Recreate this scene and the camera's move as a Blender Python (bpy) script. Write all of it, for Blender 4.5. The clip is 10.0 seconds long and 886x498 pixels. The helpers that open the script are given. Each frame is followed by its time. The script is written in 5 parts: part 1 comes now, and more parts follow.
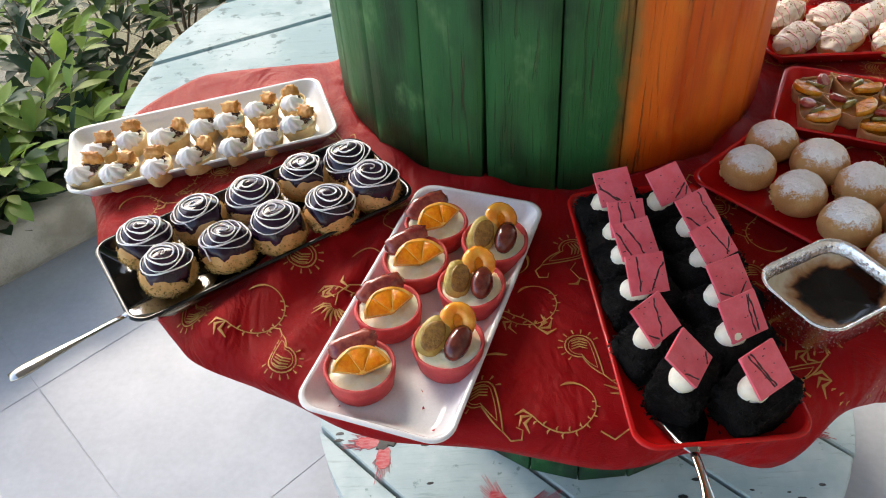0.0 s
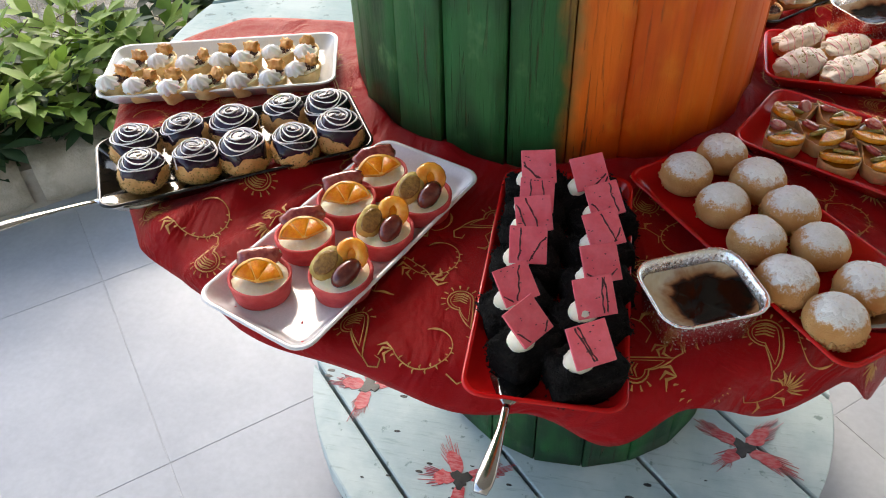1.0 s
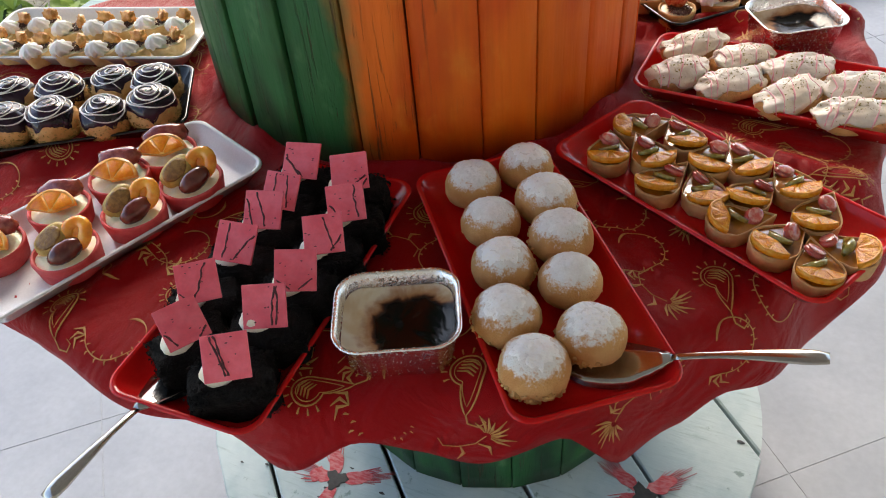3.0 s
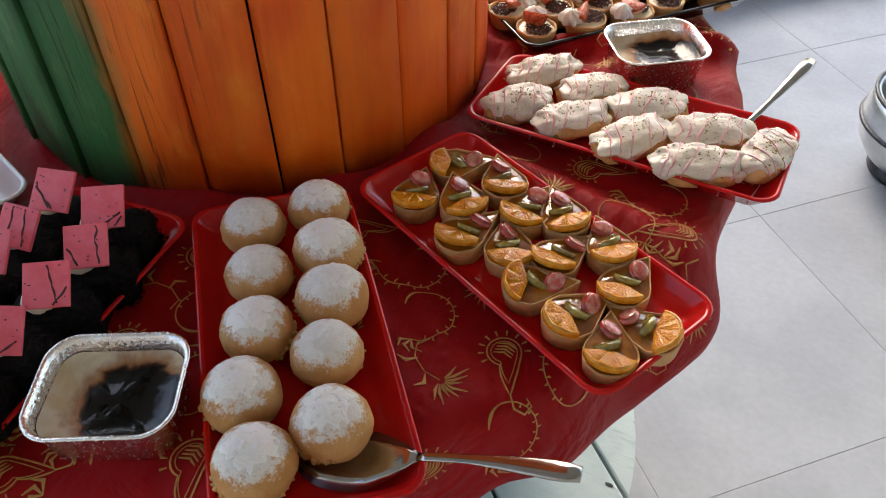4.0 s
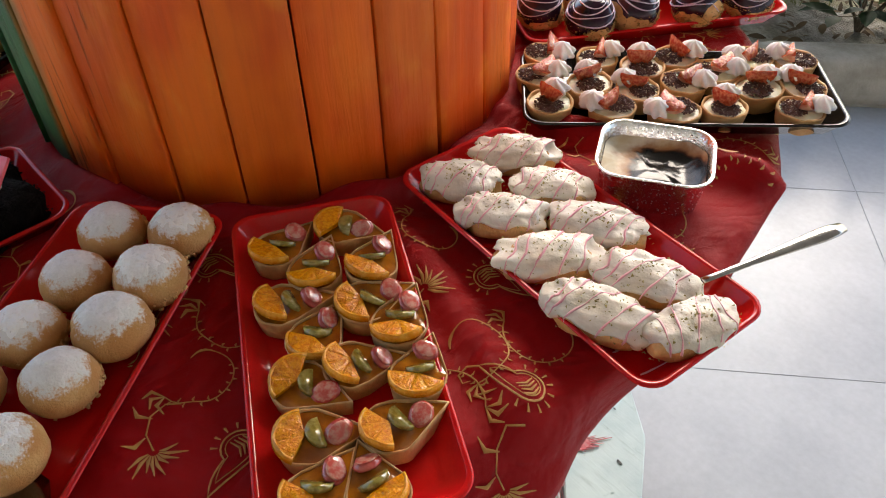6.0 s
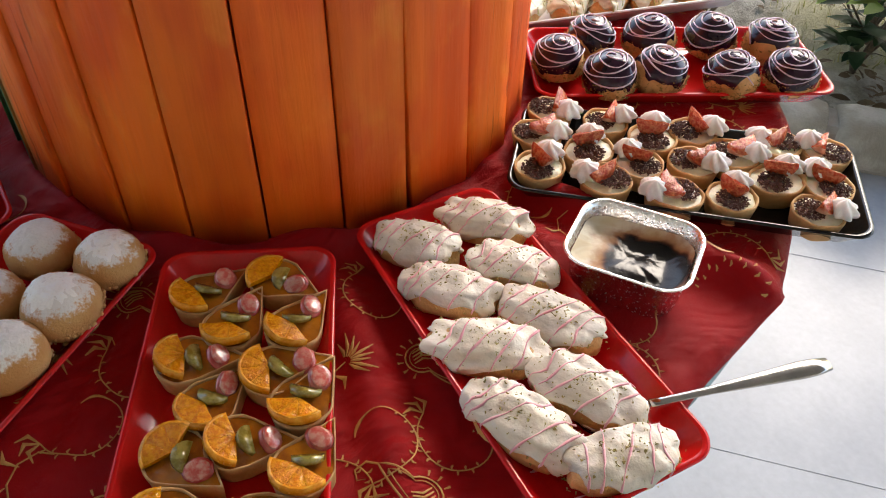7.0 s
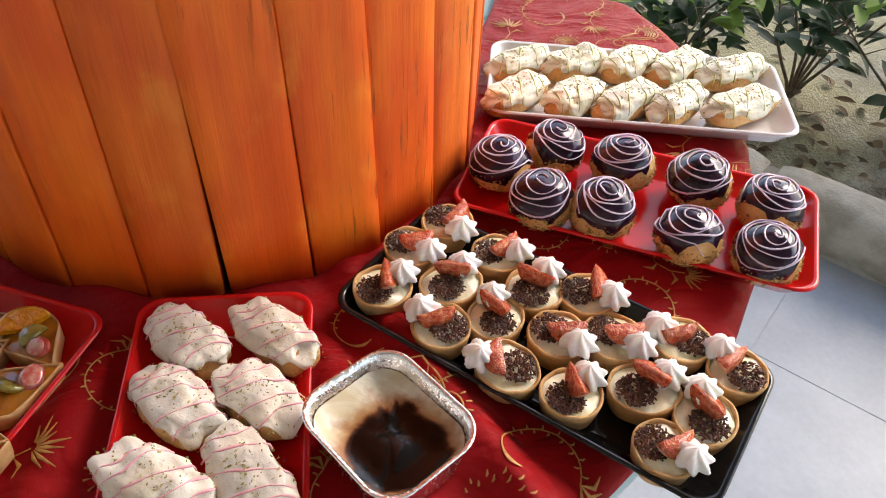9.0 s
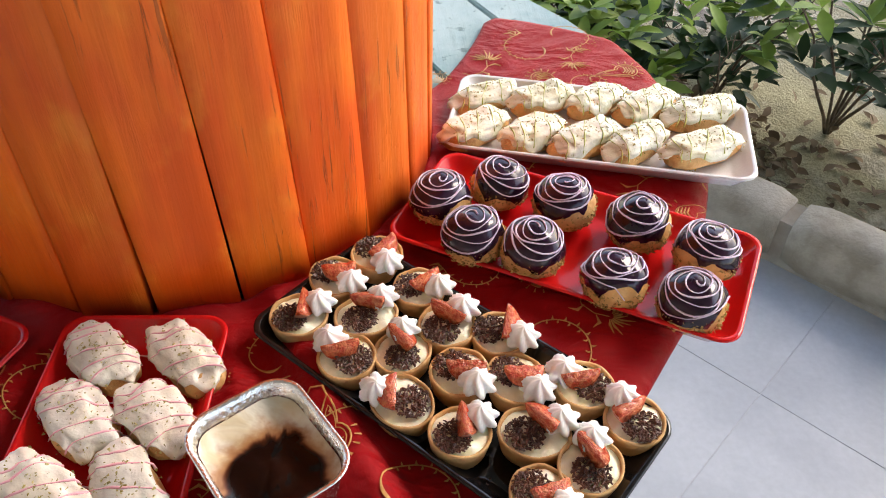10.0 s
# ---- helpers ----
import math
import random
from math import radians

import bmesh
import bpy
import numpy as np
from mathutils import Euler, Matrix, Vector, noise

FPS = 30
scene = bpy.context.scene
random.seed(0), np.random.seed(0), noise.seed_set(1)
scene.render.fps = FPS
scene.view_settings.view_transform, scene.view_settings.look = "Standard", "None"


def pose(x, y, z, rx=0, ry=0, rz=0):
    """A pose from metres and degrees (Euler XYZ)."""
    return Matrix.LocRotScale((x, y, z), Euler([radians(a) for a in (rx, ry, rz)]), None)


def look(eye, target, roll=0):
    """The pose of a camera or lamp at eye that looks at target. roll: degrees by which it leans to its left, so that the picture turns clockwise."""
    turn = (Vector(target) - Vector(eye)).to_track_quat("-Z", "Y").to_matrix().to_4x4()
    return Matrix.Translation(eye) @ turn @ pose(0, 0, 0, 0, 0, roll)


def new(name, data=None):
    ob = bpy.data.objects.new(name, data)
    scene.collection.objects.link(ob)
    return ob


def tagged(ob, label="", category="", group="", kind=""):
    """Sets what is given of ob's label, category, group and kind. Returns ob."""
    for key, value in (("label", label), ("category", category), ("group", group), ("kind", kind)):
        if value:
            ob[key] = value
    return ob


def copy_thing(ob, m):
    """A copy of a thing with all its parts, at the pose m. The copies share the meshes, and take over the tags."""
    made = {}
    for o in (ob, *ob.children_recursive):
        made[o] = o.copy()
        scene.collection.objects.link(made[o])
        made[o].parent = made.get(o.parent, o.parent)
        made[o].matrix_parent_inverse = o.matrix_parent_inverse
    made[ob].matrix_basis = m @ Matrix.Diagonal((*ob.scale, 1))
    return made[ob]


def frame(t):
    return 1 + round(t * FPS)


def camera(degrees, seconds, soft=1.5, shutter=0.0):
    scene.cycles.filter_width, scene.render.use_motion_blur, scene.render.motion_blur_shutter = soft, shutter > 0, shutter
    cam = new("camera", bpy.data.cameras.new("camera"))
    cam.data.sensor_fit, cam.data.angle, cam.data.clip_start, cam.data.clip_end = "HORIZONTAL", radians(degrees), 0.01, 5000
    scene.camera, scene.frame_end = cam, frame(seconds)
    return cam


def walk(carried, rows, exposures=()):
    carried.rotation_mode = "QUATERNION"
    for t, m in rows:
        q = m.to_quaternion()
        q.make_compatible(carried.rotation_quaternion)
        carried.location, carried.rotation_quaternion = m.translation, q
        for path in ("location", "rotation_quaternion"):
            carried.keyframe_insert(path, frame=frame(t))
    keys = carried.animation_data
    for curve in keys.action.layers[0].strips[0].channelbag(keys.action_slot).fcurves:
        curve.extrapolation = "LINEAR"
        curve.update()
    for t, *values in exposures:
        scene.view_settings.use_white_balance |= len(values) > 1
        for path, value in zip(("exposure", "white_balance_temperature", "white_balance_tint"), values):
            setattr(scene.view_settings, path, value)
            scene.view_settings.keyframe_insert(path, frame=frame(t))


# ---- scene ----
# camera and its walk
cam = camera(58.6, 10.0, 1.05)
PATH = [
    (0, (0.038, 0.023, 1.515), (-0.011, 1.487, 0.154), -5.0),
    (0.5, (0.15, -0.018, 1.524), (-0.112, 1.487, 0.234), -6.0),
    (1, (0.278, -0.043, 1.525), (-0.086, 1.374, 0.161), -2.7),
    (1.5, (0.329, 0.03, 1.517), (0.033, 1.461, 0.151), -0.9),
    (2, (0.372, 0.101, 1.502), (0.026, 1.53, 0.146), -2.8),
    (2.2, (0.407, 0.116, 1.495), (-0.017, 1.52, 0.135), -4.3),
    (3.3, (0.724, 0.171, 1.46), (0.033, 1.458, 0.094), -5.1),
    (3.5, (0.746, 0.206, 1.456), (0.117, 1.513, 0.079), -3.3),
    (4, (0.774, 0.33, 1.443), (0.186, 1.623, 0.035), -0.8),
    (4.5, (0.838, 0.41, 1.433), (0.136, 1.594, -0.018), -3.1),
    (5, (0.849, 0.461, 1.439), (0.141, 1.712, 0.048), -0.2),
    (5.2, (0.86, 0.481, 1.434), (0.118, 1.723, 0.052), -0.9),
    (6.3, (1.047, 0.696, 1.422), (-0.143, 1.501, 0.03), -1.6),
    (6.5, (1.051, 0.718, 1.419), (-0.151, 1.497, 0.022), -1.5),
    (7, (1.005, 0.789, 1.423), (-0.223, 1.571, 0.052), 1.4),
    (7.5, (0.985, 0.876, 1.423), (-0.275, 1.597, 0.048), 0.8),
    (8, (1.012, 1.008, 1.433), (-0.37, 1.532, 0.085), 1.8),
    (8.5, (1.043, 1.113, 1.439), (-0.386, 1.445, 0.08), 1.3),
    (9, (0.993, 1.176, 1.445), (-0.421, 1.471, 0.062), 2.9),
    (9.5, (0.965, 1.236, 1.445), (-0.481, 1.457, 0.082), 1.5),
    (10, (1.008, 1.31, 1.466), (-0.459, 1.446, 0.114), 1.1),
]
walk(cam, [(t, look(eye, target, roll)) for t, eye, target, roll in PATH],
     exposures=[(0, 1.78, 7500, 12), (2.2, 1.75, 7500, 12), (3.5, 1.68, 7400, 12), (5, 1.66, 7400, 12), (7, 1.70, 7300, 12), (10, 1.74, 7300, 14)])

# daylight: soft sun over the garden, sky; an unseen ceiling and wall shape it
world = bpy.data.worlds.new("sky")
scene.world = world
world.use_nodes = True
wn = world.node_tree
sky = wn.nodes.new("ShaderNodeTexSky")
sky.sky_type, sky.sun_disc = "NISHITA", False
sky.sun_elevation, sky.sun_rotation = radians(37), radians(-28)
wn.links.new(sky.outputs[0], wn.nodes["Background"].inputs[0])
wn.nodes["Background"].inputs[1].default_value = 0.15
sun = new("sun", bpy.data.lights.new("sun", "SUN"))
sun.data.energy, sun.data.angle, sun.data.color = 0.76, radians(24), (1.0, 0.97, 0.92)
sun.matrix_world = look((-2.6, 4.8, 4.2), (0, 0, 0))

# ---- materials ----
def nodes_of(name):
    m = bpy.data.materials.new(name)
    m.use_nodes = True
    nt = m.node_tree
    return m, nt, nt.nodes["Principled BSDF"]


def put(nt, kind, **values):
    n = nt.nodes.new(kind)
    for k, v in values.items():
        n.inputs[k.replace("_", " ")].default_value = v
    return n


def mixed(nt, fac, a, b, mode="MIX"):
    """A colour mix; a and b are colours or sockets, fac a number or a socket."""
    n = nt.nodes.new("ShaderNodeMix")
    n.data_type, n.blend_type = "RGBA", mode
    for i, v in ((0, fac), (6, a), (7, b)):
        if isinstance(v, bpy.types.NodeSocket):
            nt.links.new(v, n.inputs[i])
        elif i == 0:
            n.inputs[0].default_value = v
        else:
            n.inputs[i].default_value = (*v, 1)
    return n.outputs[2]


def calc(nt, op, a, b=0.0, c=0.0):
    n = nt.nodes.new("ShaderNodeMath")
    n.operation = op
    for i, v in enumerate((a, b, c)):
        if isinstance(v, bpy.types.NodeSocket):
            nt.links.new(v, n.inputs[i])
        else:
            n.inputs[i].default_value = v
    return n.outputs[0]


def stepped(nt, value, lo, hi):
    n = put(nt, "ShaderNodeMapRange", From_Min=lo, From_Max=hi)
    n.interpolation_type = "SMOOTHSTEP"
    nt.links.new(value, n.inputs[0])
    return n.outputs[0]


def coords(nt, place=False, stretch=(1, 1, 1)):
    """Object coordinates, moved by a chance amount for each object, or the place in the world."""
    m = nt.nodes.new("ShaderNodeMapping")
    m.inputs["Scale"].default_value = stretch
    if place:
        nt.links.new(nt.nodes.new("ShaderNodeNewGeometry").outputs["Position"], m.inputs[0])
    else:
        nt.links.new(nt.nodes.new("ShaderNodeTexCoord").outputs["Object"], m.inputs[0])
        r = calc(nt, "MULTIPLY", nt.nodes.new("ShaderNodeObjectInfo").outputs["Random"], 37.0)
        c = nt.nodes.new("ShaderNodeCombineXYZ")
        for i in range(3):
            nt.links.new(r, c.inputs[i])
        nt.links.new(c.outputs[0], m.inputs["Location"])
    return m.outputs[0]


def noisy(nt, where, scale, detail=4.0, rough=0.55, distort=0.0):
    n = put(nt, "ShaderNodeTexNoise", Scale=scale, Detail=detail, Roughness=rough, Distortion=distort)
    nt.links.new(where, n.inputs["Vector"])
    return n.outputs["Fac"]


def bumped(nt, b, height, strength, distance):
    n = put(nt, "ShaderNodeBump", Strength=strength, Distance=distance)
    nt.links.new(height, n.inputs["Height"])
    nt.links.new(n.outputs[0], b.inputs["Normal"])


def surface(name, a, b2, scale=30, rough=0.5, fine=250, bump=0.3, deep=0.002, metal=0.0, coat=0.0, sss=0.0,
            vary=0.12, place=False, stretch=(1, 1, 1), spec=0.5, spread=0.12, glow_through=None):
    """A surface that wanders between two colours at one scale, with finer grain and relief on it."""
    m, nt, b = nodes_of(name)
    w = coords(nt, place, stretch)
    big, small = noisy(nt, w, scale), noisy(nt, w, fine, 3)
    col = mixed(nt, stepped(nt, big, 0.35, 0.65), a, b2)
    col = mixed(nt, 0.35, col, mixed(nt, small, (0.45, 0.45, 0.45), (1, 1, 1)), "MULTIPLY")
    if vary:
        v = calc(nt, "MULTIPLY_ADD", nt.nodes.new("ShaderNodeObjectInfo").outputs["Random"], 2 * vary, 1.2 - vary)
        col = mixed(nt, 1.0, col, v, "MULTIPLY")
    nt.links.new(col, b.inputs["Base Color"])
    r = calc(nt, "MULTIPLY_ADD", small, 2 * spread, rough - spread)
    nt.links.new(r, b.inputs["Roughness"])
    b.inputs["Metallic"].default_value, b.inputs["Coat Weight"].default_value = metal, coat
    b.inputs["Coat Roughness"].default_value = 0.08
    b.inputs["Specular IOR Level"].default_value = spec
    if sss:
        b.inputs["Subsurface Weight"].default_value = sss
        b.inputs["Subsurface Radius"].default_value = glow_through or (0.01, 0.006, 0.004)
        b.inputs["Subsurface Scale"].default_value = 0.6
    if bump:
        bumped(nt, b, calc(nt, "ADD", small, big), bump, deep)
    return m


def drum_paint(name, orange=True):
    """Brushed green on one side of the drum, orange on the other, sprayed softly into each other."""
    m, nt, b = nodes_of(name)
    geo = nt.nodes.new("ShaderNodeNewGeometry")
    sub = nt.nodes.new("ShaderNodeVectorMath")
    sub.operation = "SUBTRACT"
    sub.inputs[1].default_value = (DRUM[0], DRUM[1], 0)
    nt.links.new(geo.outputs["Position"], sub.inputs[0])
    sep = nt.nodes.new("ShaderNodeSeparateXYZ")
    nt.links.new(sub.outputs[0], sep.inputs[0])
    w = coords(nt, True)
    grain = noisy(nt, coords(nt, True, (60, 60, 3.0)), 3.0, 6, 0.65, 0.5)
    wear = noisy(nt, coords(nt, True, (1, 1, 0.35)), 6.0, 3, 0.6)
    cloud = noisy(nt, coords(nt, True, (1, 1, 0.45)), 11.0, 3)
    patch = noisy(nt, coords(nt, True, (1, 1, 0.6)), 22.0, 4)
    # turn round the axis, 0 at the middle of the orange side
    ang = calc(nt, "ARCTAN2", sep.outputs[1], sep.outputs[0])
    off = calc(nt, "ABSOLUTE", calc(nt, "SUBTRACT", ang, radians(8)))
    off = calc(nt, "ADD", off, calc(nt, "MULTIPLY_ADD", patch, 0.16, -0.08))
    green = stepped(nt, off, radians(83), radians(91))
    g = mixed(nt, stepped(nt, cloud, 0.38, 0.62), (0.003, 0.038, 0.011), (0.012, 0.120, 0.032))
    g = mixed(nt, calc(nt, "MULTIPLY", stepped(nt, patch, 0.56, 0.74), 0.6), g, (0.14, 0.30, 0.12))
    o = mixed(nt, stepped(nt, cloud, 0.36, 0.66), (0.70, 0.090, 0.004), (0.83, 0.165, 0.008))
    o = mixed(nt, calc(nt, "MULTIPLY", stepped(nt, patch, 0.54, 0.76), 0.55), o, (0.88, 0.28, 0.03))
    col = mixed(nt, green, o, g) if orange else g
    rnd = calc(nt, "MULTIPLY_ADD", nt.nodes.new("ShaderNodeObjectInfo").outputs["Random"], 0.25, 0.9)
    col = mixed(nt, 1.0, col, rnd, "MULTIPLY")
    brush = noisy(nt, coords(nt, True, (34, 34, 1.4)), 2.0, 5, 0.6)
    col = mixed(nt, 0.26, col, mixed(nt, stepped(nt, brush, 0.3, 0.7), (0.70, 0.66, 0.66), (1.16, 1.16, 1.16)), "MULTIPLY")
    crack = calc(nt, "MULTIPLY", stepped(nt, grain, 0.57, 0.66), stepped(nt, wear, 0.46, 0.66))
    col = mixed(nt, calc(nt, "MULTIPLY", crack, 0.8), col, (0.07, 0.028, 0.010))
    nt.links.new(col, b.inputs["Base Color"])
    nt.links.new(calc(nt, "MULTIPLY_ADD", cloud, 0.25, 0.42), b.inputs["Roughness"])
    bumped(nt, b, calc(nt, "ADD", calc(nt, "SUBTRACT", calc(nt, "MULTIPLY", grain, 0.5), crack), calc(nt, "MULTIPLY", patch, 0.8)), 0.8, 0.003)
    return m


def board_paint(name, a, b2, chip, chips=0.62):
    """Weathered pale paint on boards with stains and worn spots."""
    m, nt, b = nodes_of(name)
    grain = noisy(nt, coords(nt, True, (6, 60, 6)), 2.2, 5, 0.65)
    cloud, fleck = noisy(nt, coords(nt, True), 7.0, 5, 0.6), noisy(nt, coords(nt, True), 38.0, 4, 0.6)
    col = mixed(nt, stepped(nt, cloud, 0.35, 0.65), a, b2)
    col = mixed(nt, calc(nt, "MULTIPLY", stepped(nt, grain, 0.55, 0.75), 0.35), col, chip)
    col = mixed(nt, calc(nt, "MULTIPLY", stepped(nt, fleck, chips, chips + 0.09), 0.7), col, chip)
    nt.links.new(col, b.inputs["Base Color"])
    nt.links.new(calc(nt, "MULTIPLY_ADD", fleck, 0.3, 0.45), b.inputs["Roughness"])
    b.inputs["Specular IOR Level"].default_value = 0.2
    bumped(nt, b, calc(nt, "ADD", grain, fleck), 0.3, 0.002)
    return m


def custard_skin():
    """Baked custard, cream at the rim, burnt black and glossy to one side."""
    m, nt, b = nodes_of("baked custard")
    tex = nt.nodes.new("ShaderNodeTexCoord").outputs["Object"]
    w = coords(nt)
    sep = nt.nodes.new("ShaderNodeSeparateXYZ")
    nt.links.new(tex, sep.inputs[0])
    swirl, fleck = noisy(nt, w, 26.0, 3, 0.5, 1.0), noisy(nt, w, 150.0, 3)
    dx = calc(nt, "MULTIPLY", calc(nt, "SUBTRACT", sep.outputs[0], 0.016), 1.0)
    dy = calc(nt, "MULTIPLY", calc(nt, "ADD", sep.outputs[1], 0.004), 1.15)
    d = calc(nt, "SQRT", calc(nt, "ADD", calc(nt, "MULTIPLY", dx, dx), calc(nt, "MULTIPLY", dy, dy)))
    d = calc(nt, "ADD", d, calc(nt, "MULTIPLY_ADD", swirl, 0.034, -0.017))
    col = mixed(nt, stepped(nt, swirl, 0.4, 0.62), (0.80, 0.74, 0.60), (0.70, 0.58, 0.38))
    col = mixed(nt, calc(nt, "MULTIPLY", stepped(nt, calc(nt, "ADD", d, calc(nt, "MULTIPLY_ADD", fleck, 0.012, -0.006)), 0.060, 0.044), 0.85), col, (0.38, 0.15, 0.035))
    col = mixed(nt, stepped(nt, d, 0.046, 0.040), col, (0.13, 0.032, 0.008))
    col = mixed(nt, stepped(nt, d, 0.043, 0.038), col, (0.004, 0.0025, 0.0025))
    nt.links.new(col, b.inputs["Base Color"])
    nt.links.new(calc(nt, "MULTIPLY_ADD", stepped(nt, d, 0.030, 0.045), 0.22, 0.17), b.inputs["Roughness"])
    b.inputs["Specular IOR Level"].default_value = 0.28
    bumped(nt, b, calc(nt, "ADD", swirl, calc(nt, "MULTIPLY", fleck, 0.08)), 0.30, 0.006)
    return m


def garden_soil():
    m, nt, b = nodes_of("garden soil and dry grass")
    w = coords(nt, True)
    big, mid, fine = noisy(nt, w, 1.1, 4), noisy(nt, w, 9.0, 6, 0.65), noisy(nt, w, 90.0, 4, 0.7)
    col = mixed(nt, stepped(nt, mid, 0.38, 0.62), (0.22, 0.195, 0.155), (0.48, 0.44, 0.37))
    col = mixed(nt, stepped(nt, big, 0.45, 0.6), col, (0.42, 0.38, 0.22))
    col = mixed(nt, 0.6, col, mixed(nt, fine, (0.3, 0.3, 0.3), (1.2, 1.2, 1.2)), "MULTIPLY")
    nt.links.new(col, b.inputs["Base Color"])
    b.inputs["Roughness"].default_value = 0.95
    bumped(nt, b, calc(nt, "ADD", mid, fine), 0.7, 0.03)
    return m


def satin():
    """Crimson brocade: a fine weave with a sheen."""
    m, nt, b = nodes_of("crimson brocade")
    w = coords(nt, True)
    cloud, weave = noisy(nt, w, 5.0, 3), noisy(nt, coords(nt, True, (1, 6, 1)), 420.0, 2)
    col = mixed(nt, cloud, (0.30, 0.0040, 0.0065), (0.43, 0.009, 0.013))
    col = mixed(nt, 0.4, col, mixed(nt, weave, (0.45, 0.45, 0.45), (1.1, 1.1, 1.1)), "MULTIPLY")
    nt.links.new(col, b.inputs["Base Color"])
    b.inputs["Roughness"].default_value = 0.38
    b.inputs["Specular IOR Level"].default_value = 0.09
    b.inputs["Sheen Weight"].default_value = 0.11
    b.inputs["Sheen Roughness"].default_value = 0.35
    b.inputs["Sheen Tint"].default_value = (1.0, 0.45, 0.45, 1)
    rumple = noisy(nt, coords(nt, True, (1.0, 0.55, 1.0)), 15.0, 3, 0.5, 0.8)
    bumped(nt, b, calc(nt, "ADD", calc(nt, "MULTIPLY", weave, 0.03), rumple), 0.6, 0.034)
    return m


DRUM = (0.178, 1.072, 0.297)
PAINT = drum_paint("drum paint")
GREEN_PAINT = drum_paint("green drum paint", False)
GAP = surface("dark joint", (0.030, 0.012, 0.006), (0.05, 0.018, 0.008), rough=0.9)
PALE = board_paint("pale blue board paint", (0.26, 0.39, 0.42), (0.42, 0.53, 0.55), (0.11, 0.17, 0.17), 0.58)
WHITE_BOARD = board_paint("white board paint", (0.37, 0.46, 0.48), (0.50, 0.58, 0.58), (0.12, 0.18, 0.16), 0.64)
RED_DAUB = surface("red dry-brushed paint", (0.44, 0.018, 0.03), (0.50, 0.14, 0.15), 70, 0.5, 300, place=True, stretch=(1, 3, 1))
BLACK_DAUB = surface("black daubed paint", (0.012, 0.012, 0.015), (0.03, 0.03, 0.03), 60, 0.4)
SATIN = satin()
GOLD = surface("gold thread", (0.68, 0.36, 0.11), (0.52, 0.24, 0.06), 90, 0.45, 900, 0.5, 0.001, metal=0.1, vary=0, place=True)
TILE = surface("polished pale floor tile", (0.345, 0.365, 0.395), (0.395, 0.415, 0.445), 4, 0.22, 60, 0.04, 0.001, vary=0.03, place=True, spread=0.04, spec=0.18)
GROUT = surface("grey grout", (0.315, 0.33, 0.35), (0.345, 0.36, 0.38), 30, 0.7, place=True)
STONE = surface("worn kerb stone", (0.30, 0.26, 0.20), (0.46, 0.41, 0.34), 9, 0.8, 120, 0.5, 0.006, place=True)
MORTAR = surface("kerb mortar", (0.30, 0.27, 0.23), (0.36, 0.33, 0.29), 20, 0.9, place=True)
SOIL = garden_soil()
PLASTER = surface("grey-beige plaster", (0.40, 0.37, 0.33), (0.46, 0.43, 0.39), 3, 0.8, 80, 0.1, place=True)
WHITE_WARE = surface("white melamine", (0.68, 0.69, 0.715), (0.72, 0.725, 0.745), 8, 0.16, 400, 0.02, 0.0005, coat=0.4, vary=0.02, spread=0.04)
BLACK_WARE = surface("black melamine", (0.005, 0.005, 0.006), (0.008, 0.008, 0.009), 8, 0.10, 400, 0.02, 0.0005, coat=0.0, vary=0.02, spread=0.03, spec=0.4)
RED_WARE = surface("red melamine", (0.50, 0.007, 0.009), (0.58, 0.012, 0.012), 8, 0.14, 400, 0.02, 0.0005, coat=0.05, vary=0.04, spread=0.04, spec=0.3)
STEEL = surface("polished steel", (0.46, 0.45, 0.44), (0.56, 0.55, 0.54), 30, 0.16, 500, 0.05, 0.0005, metal=1.0, vary=0, spread=0.05)
FOIL = surface("crinkled foil", (0.82, 0.82, 0.82), (0.90, 0.90, 0.90), 40, 0.24, 300, 0.5, 0.002, metal=1.0, vary=0.03)
CHOUX = surface("baked choux pastry", (0.54, 0.28, 0.09), (0.68, 0.41, 0.17), 40, 0.55, 220, 0.5, 0.003, sss=0.15)


def dusted_bun():
    """Golden crust with icing sugar that thins out towards the sides."""
    m, nt, b = nodes_of("golden bun crust")
    w = coords(nt)
    sep = nt.nodes.new("ShaderNodeSeparateXYZ")
    nt.links.new(nt.nodes.new("ShaderNodeTexCoord").outputs["Object"], sep.inputs[0])
    big, mid, fine = noisy(nt, w, 30.0), noisy(nt, w, 90.0, 5, 0.65), noisy(nt, w, 500.0, 3, 0.6)
    col = mixed(nt, stepped(nt, big, 0.35, 0.65), (0.58, 0.27, 0.085), (0.70, 0.40, 0.16))
    level = calc(nt, "ADD", sep.outputs[2], calc(nt, "MULTIPLY_ADD", mid, 0.030, -0.015))
    level = calc(nt, "ADD", level, calc(nt, "MULTIPLY_ADD", fine, 0.016, -0.008))
    dust = stepped(nt, level, 0.034, 0.043)
    col = mixed(nt, dust, col, (0.86, 0.84, 0.81))
    nt.links.new(col, b.inputs["Base Color"])
    b.inputs["Roughness"].default_value = 0.8
    b.inputs["Subsurface Weight"].default_value = 0.1
    b.inputs["Subsurface Radius"].default_value = (0.01, 0.006, 0.004)
    bumped(nt, b, calc(nt, "ADD", mid, fine), 0.6, 0.0025)
    return m


